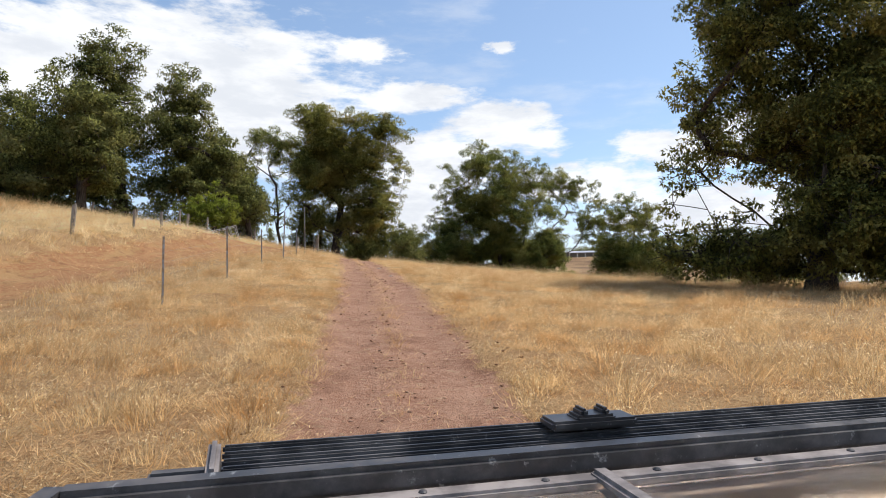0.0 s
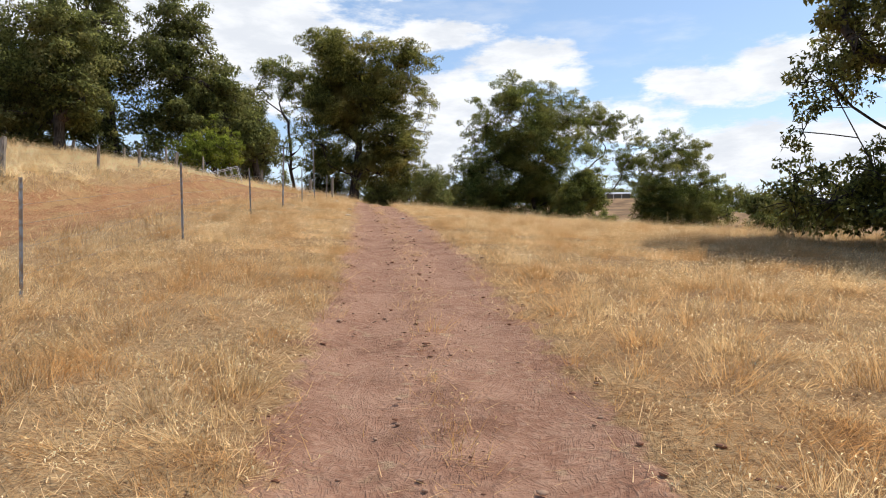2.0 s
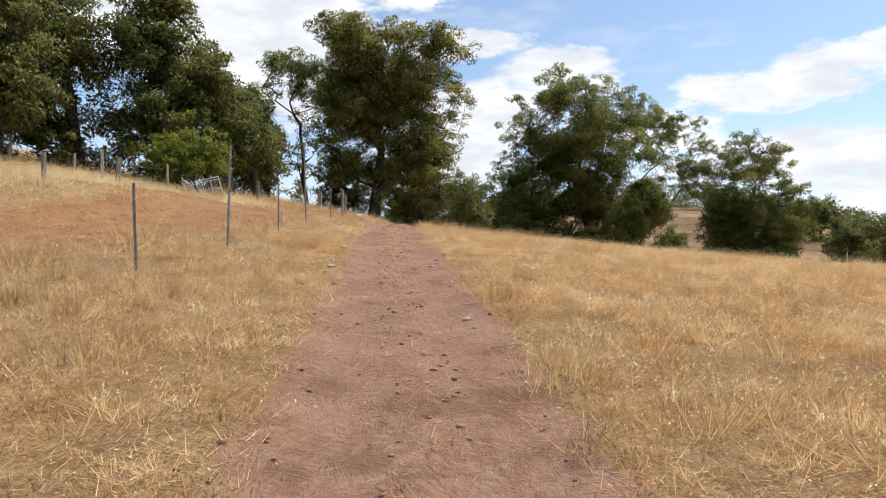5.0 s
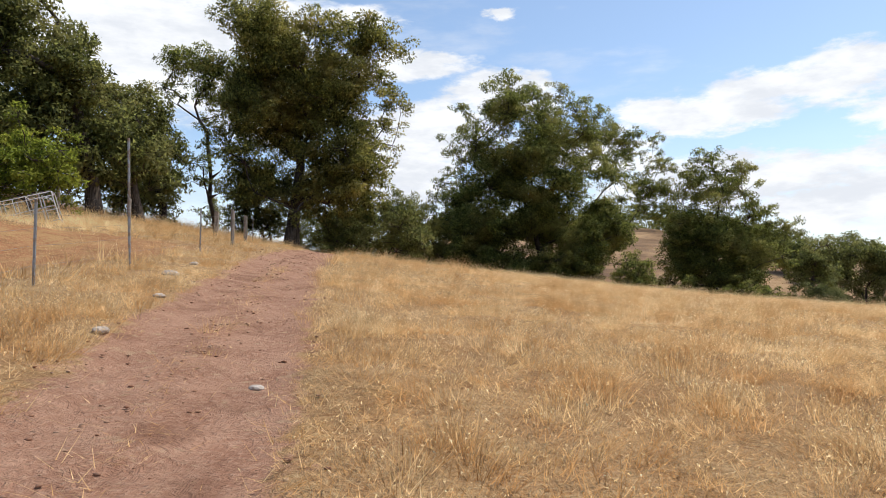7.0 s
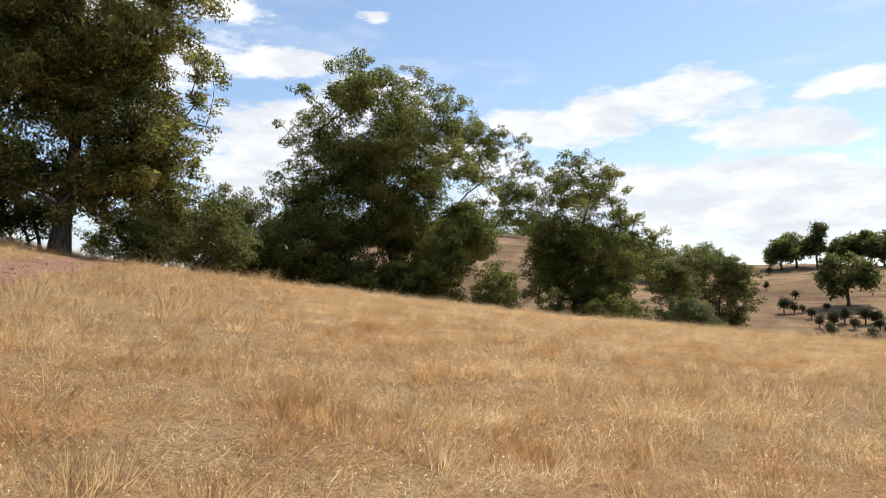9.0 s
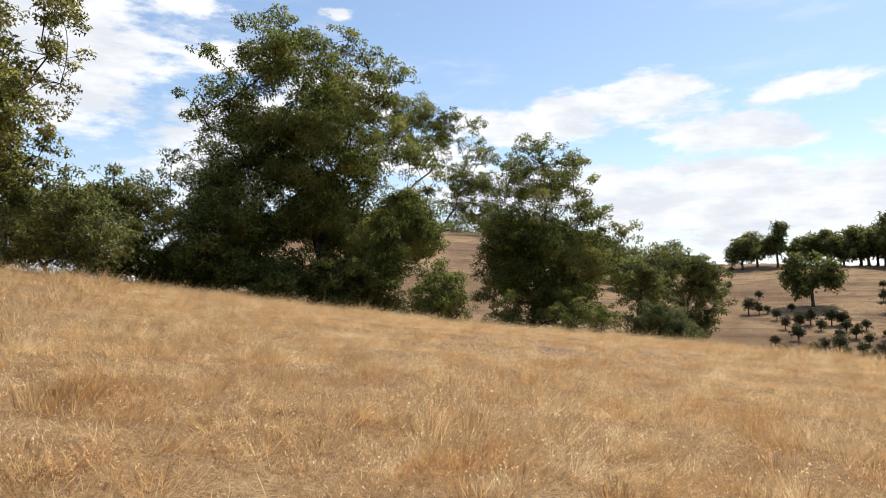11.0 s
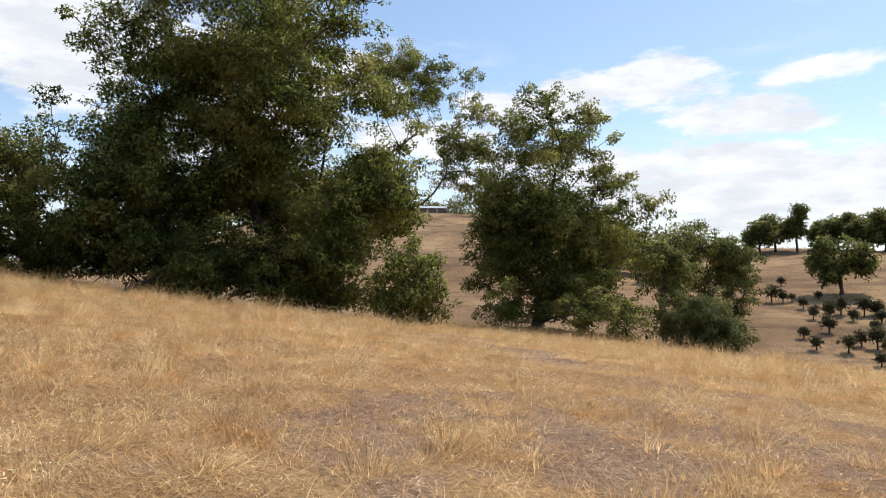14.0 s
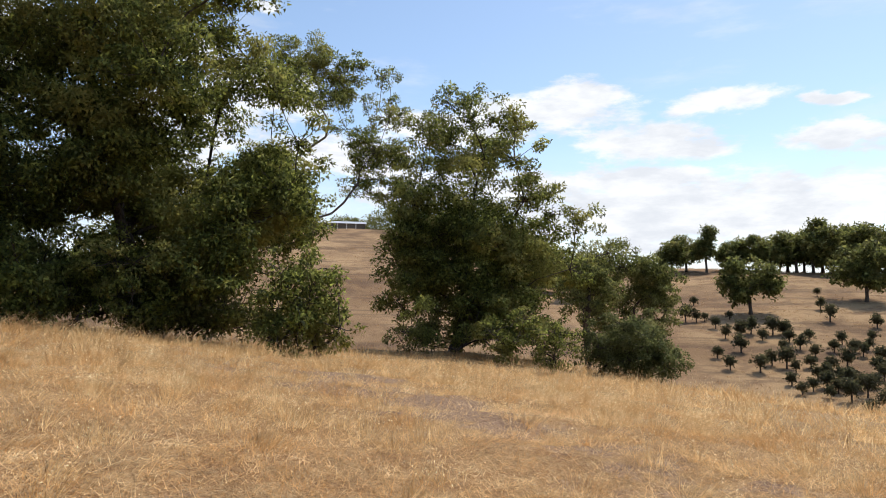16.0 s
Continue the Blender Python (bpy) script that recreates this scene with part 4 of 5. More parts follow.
def timber_post(height, width, seed):
    """A split, weathered round post with a worn slanting top."""
    r = random.Random(seed)
    bm = bmesh.new()
    rings, sides = 6, 9
    loops = []
    for i in range(rings):
        z = -0.3 + (height + 0.3) * i / (rings - 1)
        loop = []
        for k in range(sides):
            a = 2 * math.pi * k / sides
            w = width / 2 * (1.08 - 0.12 * i / rings) * (1 + 0.16 * math.sin(3 * a + seed) + r.uniform(-0.06, 0.06))
            loop.append(bm.verts.new((w * math.cos(a) + 0.01 * math.sin(i + seed), w * math.sin(a), z + (0.05 * math.cos(a + seed) if i == rings - 1 else 0))))
        loops.append(loop)
    for a, c in zip(loops, loops[1:]):
        for k in range(sides):
            bm.faces.new((a[k], a[(k + 1) % sides], c[(k + 1) % sides], c[k]))
    bm.faces.new(loops[-1])
    bm.faces.new(loops[0][::-1])
    bmesh.ops.recalc_face_normals(bm, faces=bm.faces)
    return bm


def wire_mesh(points, radius, sag, seed):
    """One strand through the points, hanging a little in each bay."""
    r = np.random.RandomState(seed)
    segs = []
    for a, c in zip(points, points[1:]):
        a, c = np.array(a), np.array(c)
        s = sag * r.uniform(0.6, 1.5)
        row = [a + (c - a) * w - np.array([0, 0, s * 4 * w * (1 - w)]) for w in np.linspace(0, 1, 7)]
        segs += [(*p, *q, radius, radius) for p, q in zip(row, row[1:])]
    return quick_mesh("wire", *tubes(segs, 4)[:1], 4, tubes(segs, 4)[1])


def fence(label, posts, heights, sag=0.03):
    """posts: x, y, height, kind (0 picket, 1 timber, 2 tall pipe, 3 stout timber), lean in degrees."""
    ob = tagged(new("wire_fence"), label, "fence")
    x0, y0 = posts[0][:2]
    ob.matrix_basis = pose(x0, y0, ground_at(x0, y0))
    base = Vector(ob.matrix_basis.translation)
    feet = []
    for k, (x, y, h, kind, lean_deg) in enumerate(posts):
        z = ground_at(x, y)
        foot = Vector((x, y, z)) - base
        feet.append((*foot[:2], foot[2]))
        if kind in (1, 3):
            q = part("post", timber_post(h, 0.25 if kind == 3 else 0.12 + 0.03 * (k % 3), k), WOOD, ob, "grey weathered timber post")
        elif kind == 2:
            bm = bmesh.new()
            bmesh.ops.create_cone(bm, cap_ends=True, segments=10, radius1=0.032, radius2=0.03, depth=h + 0.3, matrix=Matrix.Translation((0, 0, h / 2 - 0.15)))
            bmesh.ops.create_cone(bm, cap_ends=True, segments=10, radius1=0.038, radius2=0.038, depth=0.05, matrix=Matrix.Translation((0, 0, h * 0.55)))
            q = part("post", bm, STEEL, ob, "tall rusty pipe post")
        else:
            q = part("post", star_picket(h), STEEL, ob, "steel star picket")
        q.matrix_basis = pose(*foot, lean_deg * 0.4, lean_deg, 40 * k)
    for j, h in enumerate(heights):
        strand = [(fx, fy, fz + h * min(1.0, p[2] / 1.3)) for (fx, fy, fz), p in zip(feet, posts)]
        part("wire", wire_mesh(strand, 0.002, sag, 10 + j), STEEL, ob, "thin fence wire")
    return ob


fence("steel picket and wire stock fence in the long grass", [
    (-6.4, 15.5, 1.6, 0, -2), (-6.85, 21.5, 1.65, 0, -2.0), (-7.84, 29.2, 1.5, 0, -3), (-7.86, 33.2, 2.35, 2, 2),
    (-8.34, 38.3, 1.5, 0, 1), (-8.75, 42.75, 3.1, 2, 2), (-9.5, 49.5, 1.5, 0, 0), (-10.39, 55.9, 1.5, 1, 1), (-11.6, 62, 1.35, 1, -2), (-12.8, 67.5, 1.4, 0, 1)], (0.35, 0.7, 1.0, 1.25))
fence("old timber post and wire fence along the top of the bank", [
    (-14.2, 14, 1.2, 1, 2), (-14.9, 21.5, 1.2, 1, -2), (-15.5, 28.1, 1.20, 1, 1), (-15.85, 34.4, 0.97, 1, -1), (-16.3, 38.8, 0.93, 1, 1), (-16.7, 43.8, 1.04, 1, -2),
    (-17.0, 48.5, 1.31, 1, 2), (-17.8, 55.5, 1.4, 1, 0), (-16.8, 60, 1.4, 1, -2), (-14.0, 64.5, 1.4, 3, 1)], (0.4, 0.8, 1.1))
fence("timber posts of an old fence going up into the wood", [
    (-16.9, 43.0, 1.2, 1, 0), (-23.5, 51.4, 1.25, 1, 0), (-26.6, 50.7, 1.25, 1, 3), (-31, 50.5, 1.3, 1, -2)], (0.5, 1.0))


def stock_crate(x, y):
    """A tipped-over white tube crate lying on the bank."""
    ob = tagged(new("stock_crate"), "tipped white-painted tube crate lying on the red bank", "crate")
    ob.matrix_basis = pose(x, y, ground_at(x, y) - 0.12, 0, -17, 22)
    L, W, H = 1.75, 0.9, 1.1

    def rail(name, *ends, r=0.017):
        segs = [(*a, *c, r, r) for a, c in zip(ends, ends[1:])]
        v, f = tubes(segs, 8)
        part(name, quick_mesh(name, v, 4, f), WHITE, ob)

    for y0 in (-W / 2, W / 2):
        for z0 in (0, H / 2, H):
            rail("rail", (-L / 2, y0, z0), (L / 2, y0, z0))
        for k in range(5):
            x0 = -L / 2 + L * k / 4
            rail("upright", (x0, y0, 0), (x0, y0, H))
    for x0 in (-L / 2, 0, L / 2):
        for z0 in (0, H):
            rail("cross_rail", (x0, -W / 2, z0), (x0, W / 2, z0))
    segs = [(-L / 2 + k * 0.115, -W / 2 + 0.02, 0, -L / 2 + k * 0.115, -W / 2 + 0.02, H, 0.004, 0.004) for k in range(21)]
    segs += [(-L / 2, -W / 2 + 0.02, k * 0.115, L / 2, -W / 2 + 0.02, k * 0.115, 0.004, 0.004) for k in range(11)]
    v, f = tubes(segs, 4)
    part("wire_panel", quick_mesh("wire_panel", v, 4, f), STEEL, ob, "square wire mesh")
    return ob


stock_crate(-16.7, 52.2)


# ---- stones and clods on the track ----
r = np.random.RandomState(500)
count = 3400
y = r.uniform(3, 66, count)
off = r.normal(size=count) * 0.9
x = track_line(y) + off
keep = np.abs(off) < 1.9
x, y = x[keep], y[keep]
size = 0.006 + 0.020 * r.uniform(size=len(x)) ** 3
lump = r.uniform(size=len(x)) < 0.10 * (np.abs(np.abs(x - track_line(y)) - 0.3) < 0.25) + 0.14 * (np.abs(x - track_line(y)) > 1.0)
size = np.where(lump, r.uniform(0.014, 0.034, len(x)), size)
z = lie(x, y) + size * 0.25
ico = bmesh.new()
bmesh.ops.create_icosphere(ico, subdivisions=1, radius=1.0)
ico.verts.index_update()
iv = np.array([w.co[:] for w in ico.verts])
fi = np.array([[w.index for w in f.verts] for f in ico.faces])
ico.free()
jit = 1 + r.uniform(-0.28, 0.28, (len(x), len(iv), 1))
v = iv[None] * jit * (size[:, None, None] * np.array([1.3, 1.0, 0.5])) + np.stack([x, y, z], -1)[:, None, :]
f = fi[None] + (np.arange(len(x)) * len(iv))[:, None, None]
me = quick_mesh("clods", v.reshape(-1, 3), 3, f.reshape(-1, 3))
me.materials.append(CLOD)
tagged(new("clods", me), "loose stones and dry clods on the dirt track", "stones", kind="stuff")


# ---- dry grass ----
def lodging(x, y):
    """Which way, and how far, the dry stems have been laid over by wind and hooves."""
    return 2.6 * waves(x, y, 4.5, 21) + 1.3 * waves(x, y, 1.3, 22), np.clip(0.55 + 0.75 * waves(x, y, 2.1, 23) + 0.4 * waves(x, y, 0.8, 24), 0, 1.5)


def grass_mesh(name, x, y, blades, height, width, heads, seed, spread=0.16, leanout=1.25, head=0.024):
    """Tufts of dry blades at x, y; a share of them carries a drooping seed head."""
    r = np.random.RandomState(seed)
    z = lie(x, y)
    k = len(x) * blades
    bx, by, bz, hh = (np.repeat(q, blades) for q in (x, y, z, height))
    a, q = r.uniform(0, 6.283, k), r.uniform(0, 1, k) * spread
    base = np.stack([bx + np.cos(a) * q, by + np.sin(a) * q, bz - 0.02], -1)
    hgt = hh * r.uniform(0.55, 1.15, k)
    out = np.stack([np.cos(a), np.sin(a), np.zeros(k)], -1) * ((0.1 + 0.9 * q / spread) * r.uniform(0.3, 1.0, k) * leanout * hgt)[:, None]
    out += r.normal(size=(k, 3)) * [0.30, 0.30, 0] * hgt[:, None]
    turn, lodged = lodging(bx, by)
    lodged = lodged * r.uniform(0.2, 1.5, k)
    out += np.stack([np.cos(turn), np.sin(turn), np.zeros(k)], -1) * (hgt * lodged)[:, None]
    hgt = hgt / (1 + 0.75 * lodged)
    tip = base + out + np.stack([np.zeros(k), np.zeros(k), hgt], -1)
    b2 = r.uniform(0, 6.283, k)
    side = np.stack([np.cos(b2), np.sin(b2), np.zeros(k)], -1) * (width * r.uniform(0.6, 1.4, k))[:, None]
    v = np.stack([base - side, base + side, tip], 1).reshape(-1, 3)
    if heads > 0:
        pick = r.uniform(size=k) < heads
        t = tip[pick]
        j = len(t)
        d = r.normal(size=(j, 3)) * 0.6 + [0, 0, -0.5]
        d /= np.linalg.norm(d, axis=1, keepdims=True)
        s = np.cross(d, r.normal(size=(j, 3)))
        s /= np.linalg.norm(s, axis=1, keepdims=True)
        L = r.uniform(0.6, 1.3, j)[:, None] * head
        hv = np.stack([t - s * L * 0.2, t + s * L * 0.2, t + d * L], 1).reshape(-1, 3)
        v = np.concatenate([v, hv])
    me = quick_mesh(name, v, 3, np.arange(len(v)))
    me.materials.append(GRASS)
    me.materials.append(HEADS)
    me.polygons.foreach_set("material_index", (np.arange(len(v) // 3) >= k).astype(np.int32))
    return me


def scatter(x0, x1, y0, y1, per_m2, seed):
    r = np.random.RandomState(seed)
    k = int((x1 - x0) * (y1 - y0) * per_m2)
    x, y = r.uniform(x0, x1, k), r.uniform(y0, y1, k)
    patch = 0.48 + 0.6 * waves(x, y, 2.3, 11) + 0.75 * waves(x, y, 0.7, 12) + 0.3 * waves(x, y, 5.5, 13)
    bare = np.maximum(soil_mask(x, y) * 1.25, np.maximum(red_mask(x, y) * 0.80, grey_mask(x, y) * 0.9))
    bank = smooth(-x, 13.0, 15.5) * smooth(y, 5, 15)
    patch = np.maximum(patch, 1.15 * bank)
    keep = (r.uniform(size=k) > np.maximum(bare, 0.55 * worn_mask(x, y) * (y > 48))) & (r.uniform(size=k) < np.clip(0.42 + 1.0 * patch, 0.35, 1.0))
    x, y, patch = x[keep], y[keep], patch[keep]
    h = (0.09 + 0.40 * np.clip(patch, 0, 1.3)) * (1 - 0.5 * red_mask(x, y)) * (1 - 0.68 * worn_mask(x, y)) * r.uniform(0.7, 1.25, len(x))
    return x, y, h


def lawn(name, area, per_m2, blades, width, heads, seed, label, grow=1.0, spread=0.24, outside=(), head=0.024, stems=None):
    x, y, h = scatter(*area, per_m2, seed)
    for x0, x1, y0, y1 in outside:
        q = (x < x0) | (x > x1) | (y < y0) | (y > y1)
        x, y, h = x[q], y[q], h[q]
    g = grass_mesh(name, x, y, blades, h * grow, width, heads, seed + 1, spread, head=head)
    if stems:
        g.materials[0] = stems
    return tagged(new(name, g), label, "grass", kind="stuff")


TRACKSIDE, HILLTOP, MIDDLE, BANK = (-8.5, 8, 3, 47), (1, 20, 47, 72), (-23, 26, 3, 84), (-23, -14.2, 10, 58)
lawn("dry_grass", TRACKSIDE, 16, 30, 0.0030, 0.45, 300, "tall straw-yellow wild oat grass beside the dirt track", 0.85, head=0.028)
lawn("dry_grass", HILLTOP, 19, 30, 0.0027, 0.4, 310, "clumpy straw-yellow grass on the open hilltop", 0.75, head=0.024)
lawn("dry_grass", MIDDLE, 5.5, 17, 0.0065, 0.35, 330, "pale gold grass standing in clumps over the slope", 1.2, 0.3, (TRACKSIDE, HILLTOP, BANK), 0.034)
lawn("dry_grass", BANK, 8, 19, 0.0055, 0.4, 340, "dense pale grass along the top of the bank", 1.0, 0.3, (), 0.034, GRASS_PALE)
lawn("dry_grass", (-42, 36, 0, 94), 2.4, 13, 0.012, 0.3, 320, "dry golden grass over the sloping paddock", 1.3, 0.34, (MIDDLE,), 0.045)

# tall oat tussocks that stand out from the rest
r = np.random.RandomState(620)
x = np.concatenate([r.uniform(1, 22, 520), r.uniform(0.5, 14, 280), r.uniform(-7.5, 7, 200)])
y = np.concatenate([r.uniform(46, 78, 520), r.uniform(26, 52, 280), r.uniform(6, 30, 200)])
x, y = np.append(x, r.uniform(15.8, 24, 200)), np.append(y, r.uniform(57, 74, 200))
q = (soil_mask(x, y) < 0.1) & (r.uniform(size=len(x)) > 0.9 * worn_mask(x, y))
x, y = x[q], y[q]
x, y = np.append(x, r.uniform(2, 16, 300)), np.append(y, r.uniform(53, 76, 300))
me = grass_mesh("tall_oats", x, y, 90, r.uniform(0.18, 0.48, len(x)), 0.0032, 0.6, 621, 0.26, 1.1, 0.028)
tagged(new("tall_oats", me), "tall tussocks of pale dry wild oats", "grass", kind="stuff")

# pale stones lying beside the track
for k, (x, y, s) in enumerate(((-7.4, 41.8, 0.16), (-6.3, 38.6, 0.09), (-5.6, 35.2, 0.1), (-3.2, 33.6, 0.07), (-5.0, 31.4, 0.08), (-2.1, 27.4, 0.06), (-7.9, 44.6, 0.12))):
    bm = bmesh.new()
    bmesh.ops.create_icosphere(bm, subdivisions=2, radius=s)
    rs = random.Random(k)
    for w in bm.verts:
        w.co = Vector((w.co.x * 1.3, w.co.y, w.co.z * 0.55)) * (1 + 0.25 * noise.noise(w.co / s * 0.9 + Vector((k * 3.1, 0, 0))) + rs.uniform(-0.03, 0.03))
    mesh = bpy.data.meshes.new("stone")
    bm.to_mesh(mesh)
    bm.free()
    mesh.materials.append(PALE)
    ob = tagged(new("stone", mesh), "pale angular stone half sunk beside the track", "stone", "stones beside the track")
    ob.matrix_basis = pose(x, y, ground_at(x, y) + s * 0.2, 0, 0, 50 * k)

# coarse tussocks on the far slope
r = np.random.RandomState(410)
k = 9000
x, y = r.uniform(25, 215, k), r.uniform(88, 290, k)
me = grass_mesh("tussocks", x, y, 5, r.uniform(0.15, 0.45, k), 0.07, 0, 411, 0.7, 1.3)
me.materials.clear()
me.materials.append(COARSE)
tagged(new("tussocks", me), "coarse brown tussocks over the far slope", "grass", kind="stuff")

# short broken straw, tangled between the tufts
r = np.random.RandomState(400)
k = 760000
x, y = r.uniform(-8, 21, k), r.uniform(4, 72, k)
near = np.where(y < 47, np.abs(x) < 7.5, x > 0)
q = (r.uniform(size=k) > np.maximum(soil_mask(x, y) * 0.975, grey_mask(x, y) * 0.72)) & (r.uniform(size=k) < 0.42 + 0.58 * worn_mask(x, y)) & near
x, y = x[q], y[q]
k = len(x)
z = lie(x, y) + r.uniform(-0.005, 0.07, k)
a, L = r.uniform(0, 6.283, k), r.uniform(0.08, 0.30, k)
d = np.stack([np.cos(a), np.sin(a), np.abs(r.normal(size=k)) * 0.32], -1)
s = np.stack([-np.sin(a), np.cos(a), np.zeros(k)], -1) * 0.0034
c = np.stack([x, y, z], -1)
v = np.stack([c - s, c + s, c + d * L[:, None]], 1).reshape(-1, 3)
me = quick_mesh("straw_litter", v, 3, np.arange(len(v)))
me.materials.append(LITTER)
tagged(new("straw_litter", me), "loose pale straw lying tangled between the tufts", "straw", kind="stuff")


# ---- the open vehicle at the start of the track ----
DARK, n, b = material("worn_black_paint", 0.45, 0.0, 0.5)
p = where(n)
dust = n.remap(n.noise(p, 9.0, 6.0, 0.65), 0.40, 0.68, 0.0, 0.75)
worn = n.remap(n.noise(n.vec("MULTIPLY", p, (60, 14, 60)), 1.0, 5.0, 0.7), 0.60, 0.70, 0.0, 0.8)
n.link(n.mix(worn, n.mix(dust, (0.030, 0.029, 0.031), (0.175, 0.155, 0.145)), (0.30, 0.29, 0.28)), b.inputs["Base Color"])
n.link(n.remap(dust, 0.0, 0.75, 0.38, 0.75), b.inputs["Roughness"])
bumped(n, b, n.noise(p, 70.0, 4.0), 0.15, 0.002)
DUSTY, n, b = material("dusty_grey_channel", 0.7, 0.0, 0.3)
p = where(n)
n.link(n.mix(n.remap(n.noise(p, 14.0, 6.0, 0.6), 0.35, 0.65), (0.16, 0.138, 0.130), (0.36, 0.312, 0.285)), b.inputs["Base Color"])
TIN, n, b = material("pale_bonnet_paint", 0.55, 0.0, 0.4)
p = where(n)
n.link(n.mix(n.remap(n.noise(p, 3.5, 6.0, 0.6), 0.35, 0.65), (0.58, 0.45, 0.37), (0.70, 0.57, 0.48)), b.inputs["Base Color"])
RUBBER, n, b = material("tyre_rubber", 0.85)
n.link(n.mix(n.noise(where(n), 20.0, 4.0), (0.02, 0.02, 0.02), (0.09, 0.075, 0.06)), b.inputs["Base Color"])
PANE, n, b = material("dusty_glass", 0.06, 0.0, 0.5)
b.inputs["Transmission Weight"].default_value = 1.0
n.link(n.remap(n.noise(where(n), 6.0, 6.0, 0.6), 0.35, 0.7, 0.03, 0.22), b.inputs["Roughness"])
b.inputs["Base Color"].default_value = (0.98, 0.96, 0.93, 1)


def beam(bm, a, c, wide, tall, bevel=0.003):
    """A bevelled bar from a to c; wide across it, tall upwards."""
    a, c = Vector(a), Vector(c)
    d = (c - a).normalized()
    side = d.cross(Vector((0, 0, 1))).normalized()
    m = Matrix((side, d, side.cross(d))).transposed().to_4x4()
    m.translation = (a + c) / 2
    q = bmesh.ops.create_cube(bm, size=1.0, matrix=m @ Matrix.Diagonal((wide, (c - a).length, tall, 1)))
    bmesh.ops.bevel(bm, geom=list({e for w in q["verts"] for e in w.link_edges}), offset=bevel, segments=2, affect="EDGES")


def one_beam(name, mat, parent, *args, label="", **kw):
    bm = bmesh.new()
    beam(bm, *args, **kw)
    return part(name, bm, mat, parent, label)


def lathe(rings, sides):
    """A ring-shaped solid about the x axis from rows of x, radius."""
    bm = bmesh.new()
    loops = [[bm.verts.new((x, q * math.cos(2 * math.pi * k / sides), q * math.sin(2 * math.pi * k / sides))) for k in range(sides)] for x, q in rings]
    for u, w in zip(loops, loops[1:] + loops[:1]):
        for k in range(sides):
            bm.faces.new((u[k], u[(k + 1) % sides], w[(k + 1) % sides], w[k]))
    bmesh.ops.recalc_face_normals(bm, faces=bm.faces)
    return bm


def open_vehicle():
    """An open vehicle; its own axes have the eye of the passenger at the origin, x to the right, y ahead, z up from the slope."""
    ob = tagged(new("open_vehicle"), "open off-road vehicle with its dusty black-framed windscreen folded onto the bonnet", "vehicle")
    ob.matrix_basis = pose(0, 0, EYE, TILT, LEAN, TURN) @ pose(0, 0, 0, 0, 0, 15.3)
    left, right, mid, far, near, top = -0.22, 1.10, 0.44, 0.872, 0.46, -0.27
    # tub and bonnet down to the axles
    bm = bmesh.new()
    beam(bm, (mid, -1.75, -1.16), (mid, 0.40, -1.16), 1.50, 0.62, 0.03)
    part("body", bm, SHADE, ob, "dull dark lower body")
    bm = bmesh.new()
    beam(bm, (mid, 0.40, -0.91), (mid, 1.12, -0.93), 1.36, 1.12, 0.04)
    part("bonnet", bm, TIN, ob, "pale dusty bonnet")
    for x in (mid - 0.72, mid + 0.72):
        one_beam("wing", TIN, ob, (x, 0.38, -1.02), (x, 1.22, -1.06), 0.22, 0.05, bevel=0.015)
    one_beam("bumper", DARK, ob, (mid - 0.78, 1.22, -1.48), (mid + 0.78, 1.22, -1.48), 0.09, 0.14, bevel=0.01)
    one_beam("axle", DARK, ob, (mid - 0.72, 0.72, -1.72), (mid + 0.72, 0.72, -1.72), 0.09, 0.60)
    one_beam("axle", DARK, ob, (mid - 0.72, -1.2, -1.72), (mid + 0.72, -1.2, -1.72), 0.09, 0.60)
    for x in (mid - 0.74, mid + 0.74):
        for y in (0.72, -1.2):
            wheel = part("wheel", lathe([(-0.10, 0.05), (-0.10, 0.24), (0.10, 0.24), (0.10, 0.05)], 24), DUSTY, ob, "steel wheel")
            wheel.matrix_basis = pose(x, y, -1.74)
            part("tyre", lathe([(-0.11, 0.24), (-0.13, 0.32), (-0.11, 0.42), (-0.05, 0.45), (0.05, 0.45), (0.11, 0.42), (0.13, 0.32), (0.11, 0.24)], 32), RUBBER, wheel, "worn black tyre")
    # the folded windscreen
    bm = bmesh.new()
    beam(bm, (left, far - 0.020, top - 0.018), (right, far - 0.020, top - 0.018), 0.040, 0.036, 0.008)
    beam(bm, (left - 0.09, near, top - 0.024), (left, far - 0.004, top - 0.018), 0.040, 0.036, 0.008)
    beam(bm, (right + 0.09, near, top - 0.024), (right, far - 0.004, top - 0.018), 0.040, 0.036, 0.008)
    beam(bm, (left - 0.11, near, top - 0.03), (right + 0.11, near, top - 0.03), 0.05, 0.075, 0.006)
    screen = part("windscreen_frame", bm, DARK, ob, "worn black steel frame")
    for x0, x1, y0, y1 in ((left, right, far - 0.062, far - 0.062), (left - 0.045, left + 0.03, near + 0.03, far - 0.05), (right + 0.045, right - 0.03, near + 0.03, far - 0.05)):
        one_beam("glazing_channel", DUSTY, screen, (x0, y0, top - 0.036), (x1, y1, top - 0.036), 0.034, 0.014, label="dusty grey glazing channel", bevel=0.004)
    one_beam("divider", DUSTY, screen, (mid, near + 0.03, top - 0.030), (mid, far - 0.05, top - 0.030), 0.026, 0.016, label="grey centre strip", bevel=0.005)
    for x0, x1 in ((left + 0.005, mid - 0.014), (mid + 0.014, right - 0.005)):
        pane = one_beam("pane", PANE, screen, ((x0 + x1) / 2, near + 0.025, top - 0.045), ((x0 + x1) / 2, far - 0.078, top - 0.045), x1 - x0, 0.005, label="dusty glass pane", bevel=0.001)
        pane.visible_shadow = False
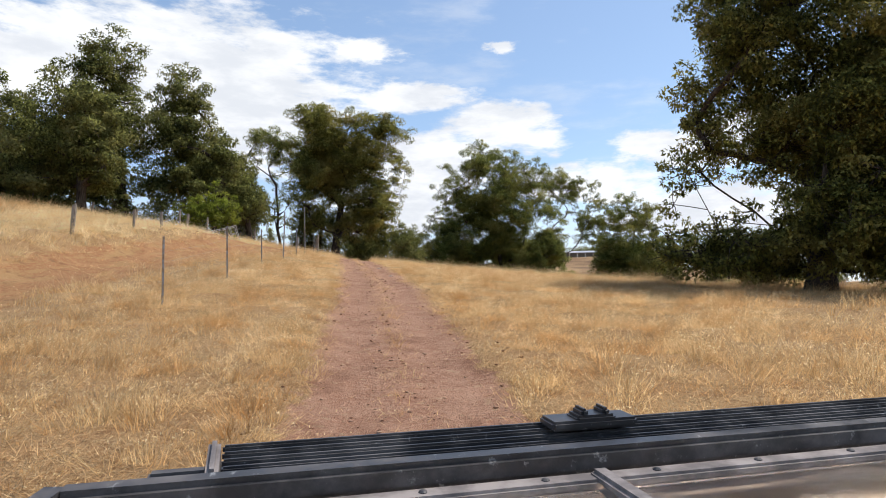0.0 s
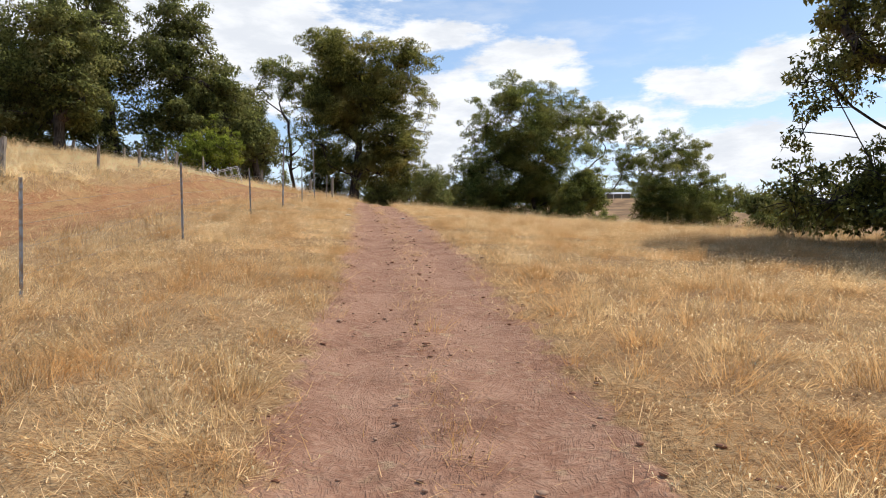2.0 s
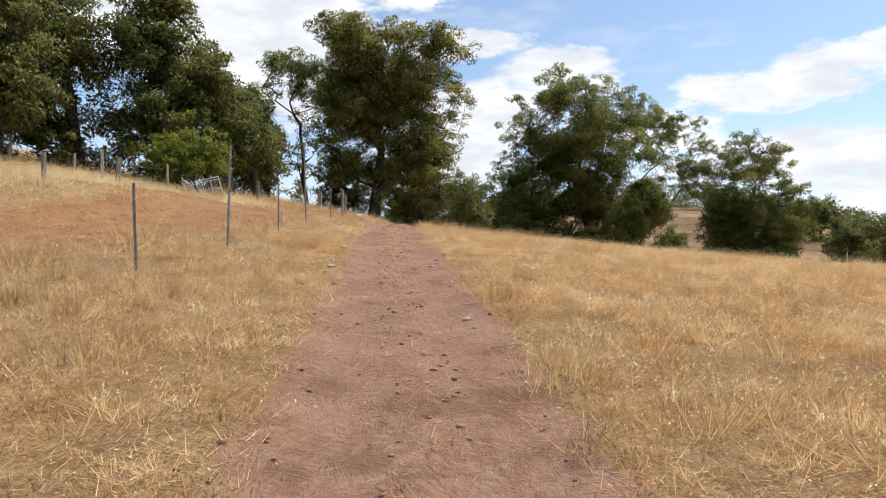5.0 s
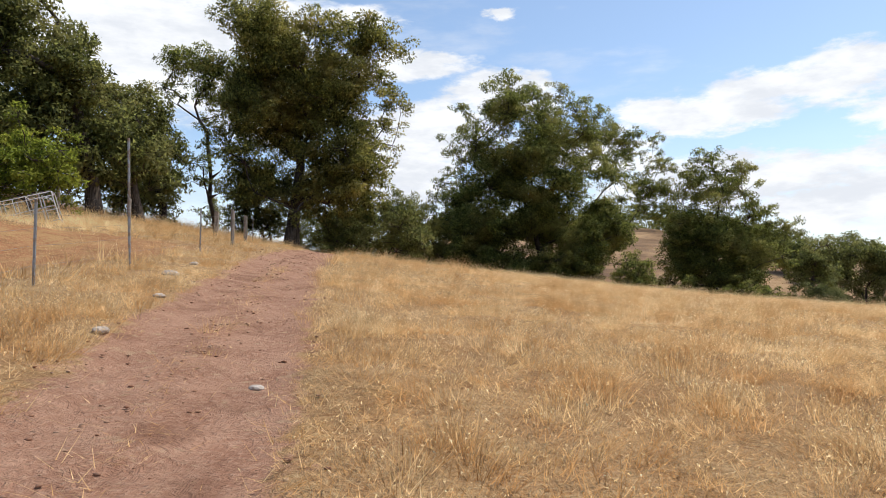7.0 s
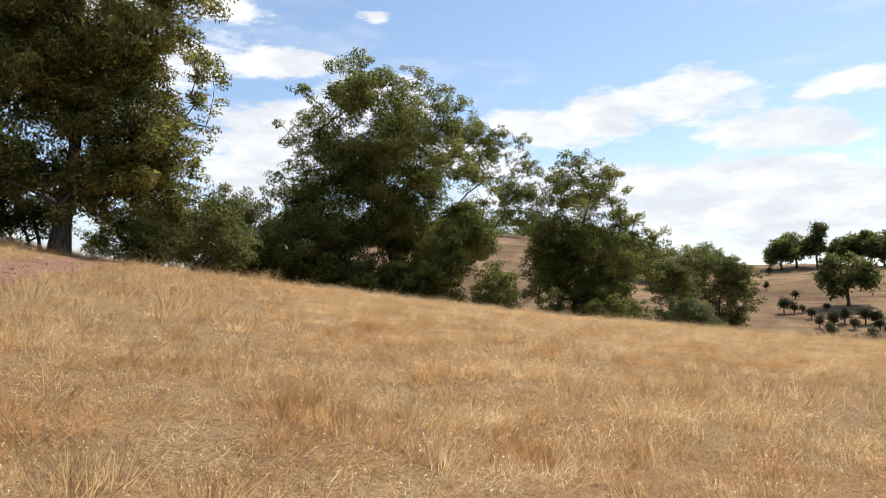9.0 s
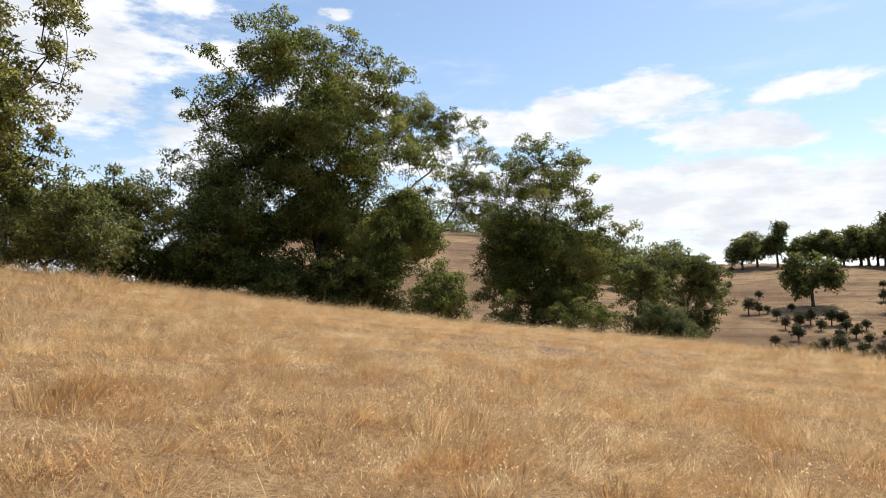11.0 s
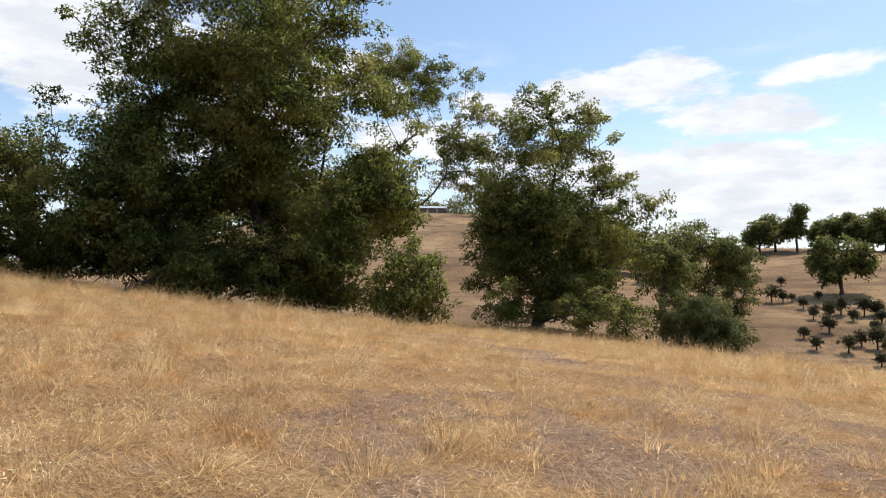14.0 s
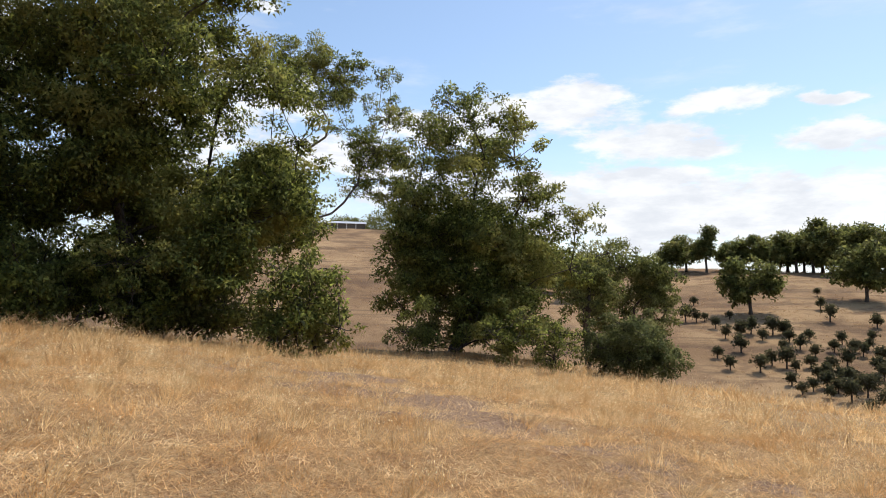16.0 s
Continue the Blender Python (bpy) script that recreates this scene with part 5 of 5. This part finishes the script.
    for k in range(8):
        bm = bmesh.new()
        bmesh.ops.create_uvsphere(bm, u_segments=8, v_segments=5, radius=0.006, matrix=Matrix.Translation((left + 0.09 + 0.163 * k, far - 0.062, top - 0.029)) @ Matrix.Diagonal((1, 1, 0.6, 1)))
        part("screw", bm, DARK, screen)
    for x in (left - 0.06, right + 0.06):
        bm = bmesh.new()
        beam(bm, (x - 0.05, near + 0.02, top + 0.005), (x + 0.05, near + 0.02, top + 0.005), 0.05, 0.03, 0.005)
        beam(bm, (x - 0.045, near + 0.02, top + 0.045), (x - 0.010, near + 0.02, top + 0.045), 0.03, 0.07, 0.008)
        beam(bm, (x + 0.015, near + 0.02, top + 0.045), (x + 0.045, near + 0.02, top + 0.045), 0.03, 0.07, 0.008)
        part("latch", bm, DARK, screen, "black forked latch")
    # the slatted vent strip ahead of it
    bm = bmesh.new()
    beam(bm, (-0.05, 0.93, top - 0.040), (1.24, 0.93, top - 0.040), 0.09, 0.036, 0.004)
    strip = part("vent_strip", bm, DARK, ob, "black slatted vent strip")
    for k in range(5):
        y, z = 0.892 + 0.0165 * k, top - 0.018 + 0.0045 * k
        one_beam("slat", DARK, strip, (-0.045, y, z), (1.235, y, z), 0.010, 0.012, bevel=0.003)
    for x in (-0.055, 1.245):
        one_beam("end_cap", DUSTY, strip, (x, 0.882, top - 0.022), (x, 0.968, top - 0.006), 0.016, 0.040, label="grey end cap", bevel=0.005)
    catch = one_beam("catch", DARK, strip, (0.415, 0.935, top + 0.010), (0.555, 0.935, top + 0.010), 0.052, 0.014, label="black bonnet catch", bevel=0.004)
    for x in (0.470, 0.505):
        one_beam("lug", DARK, catch, (x, 0.915, top + 0.025), (x, 0.950, top + 0.025), 0.012, 0.014, bevel=0.004)
    one_beam("catch_base", DARK, catch, (0.455, 0.932, top + 0.018), (0.520, 0.932, top + 0.018), 0.040, 0.010, bevel=0.004)
    one_beam("bracket", DARK, strip, (-0.13, 0.90, top - 0.012), (-0.06, 0.90, top - 0.012), 0.022, 0.014, bevel=0.004)
    return ob


open_vehicle()
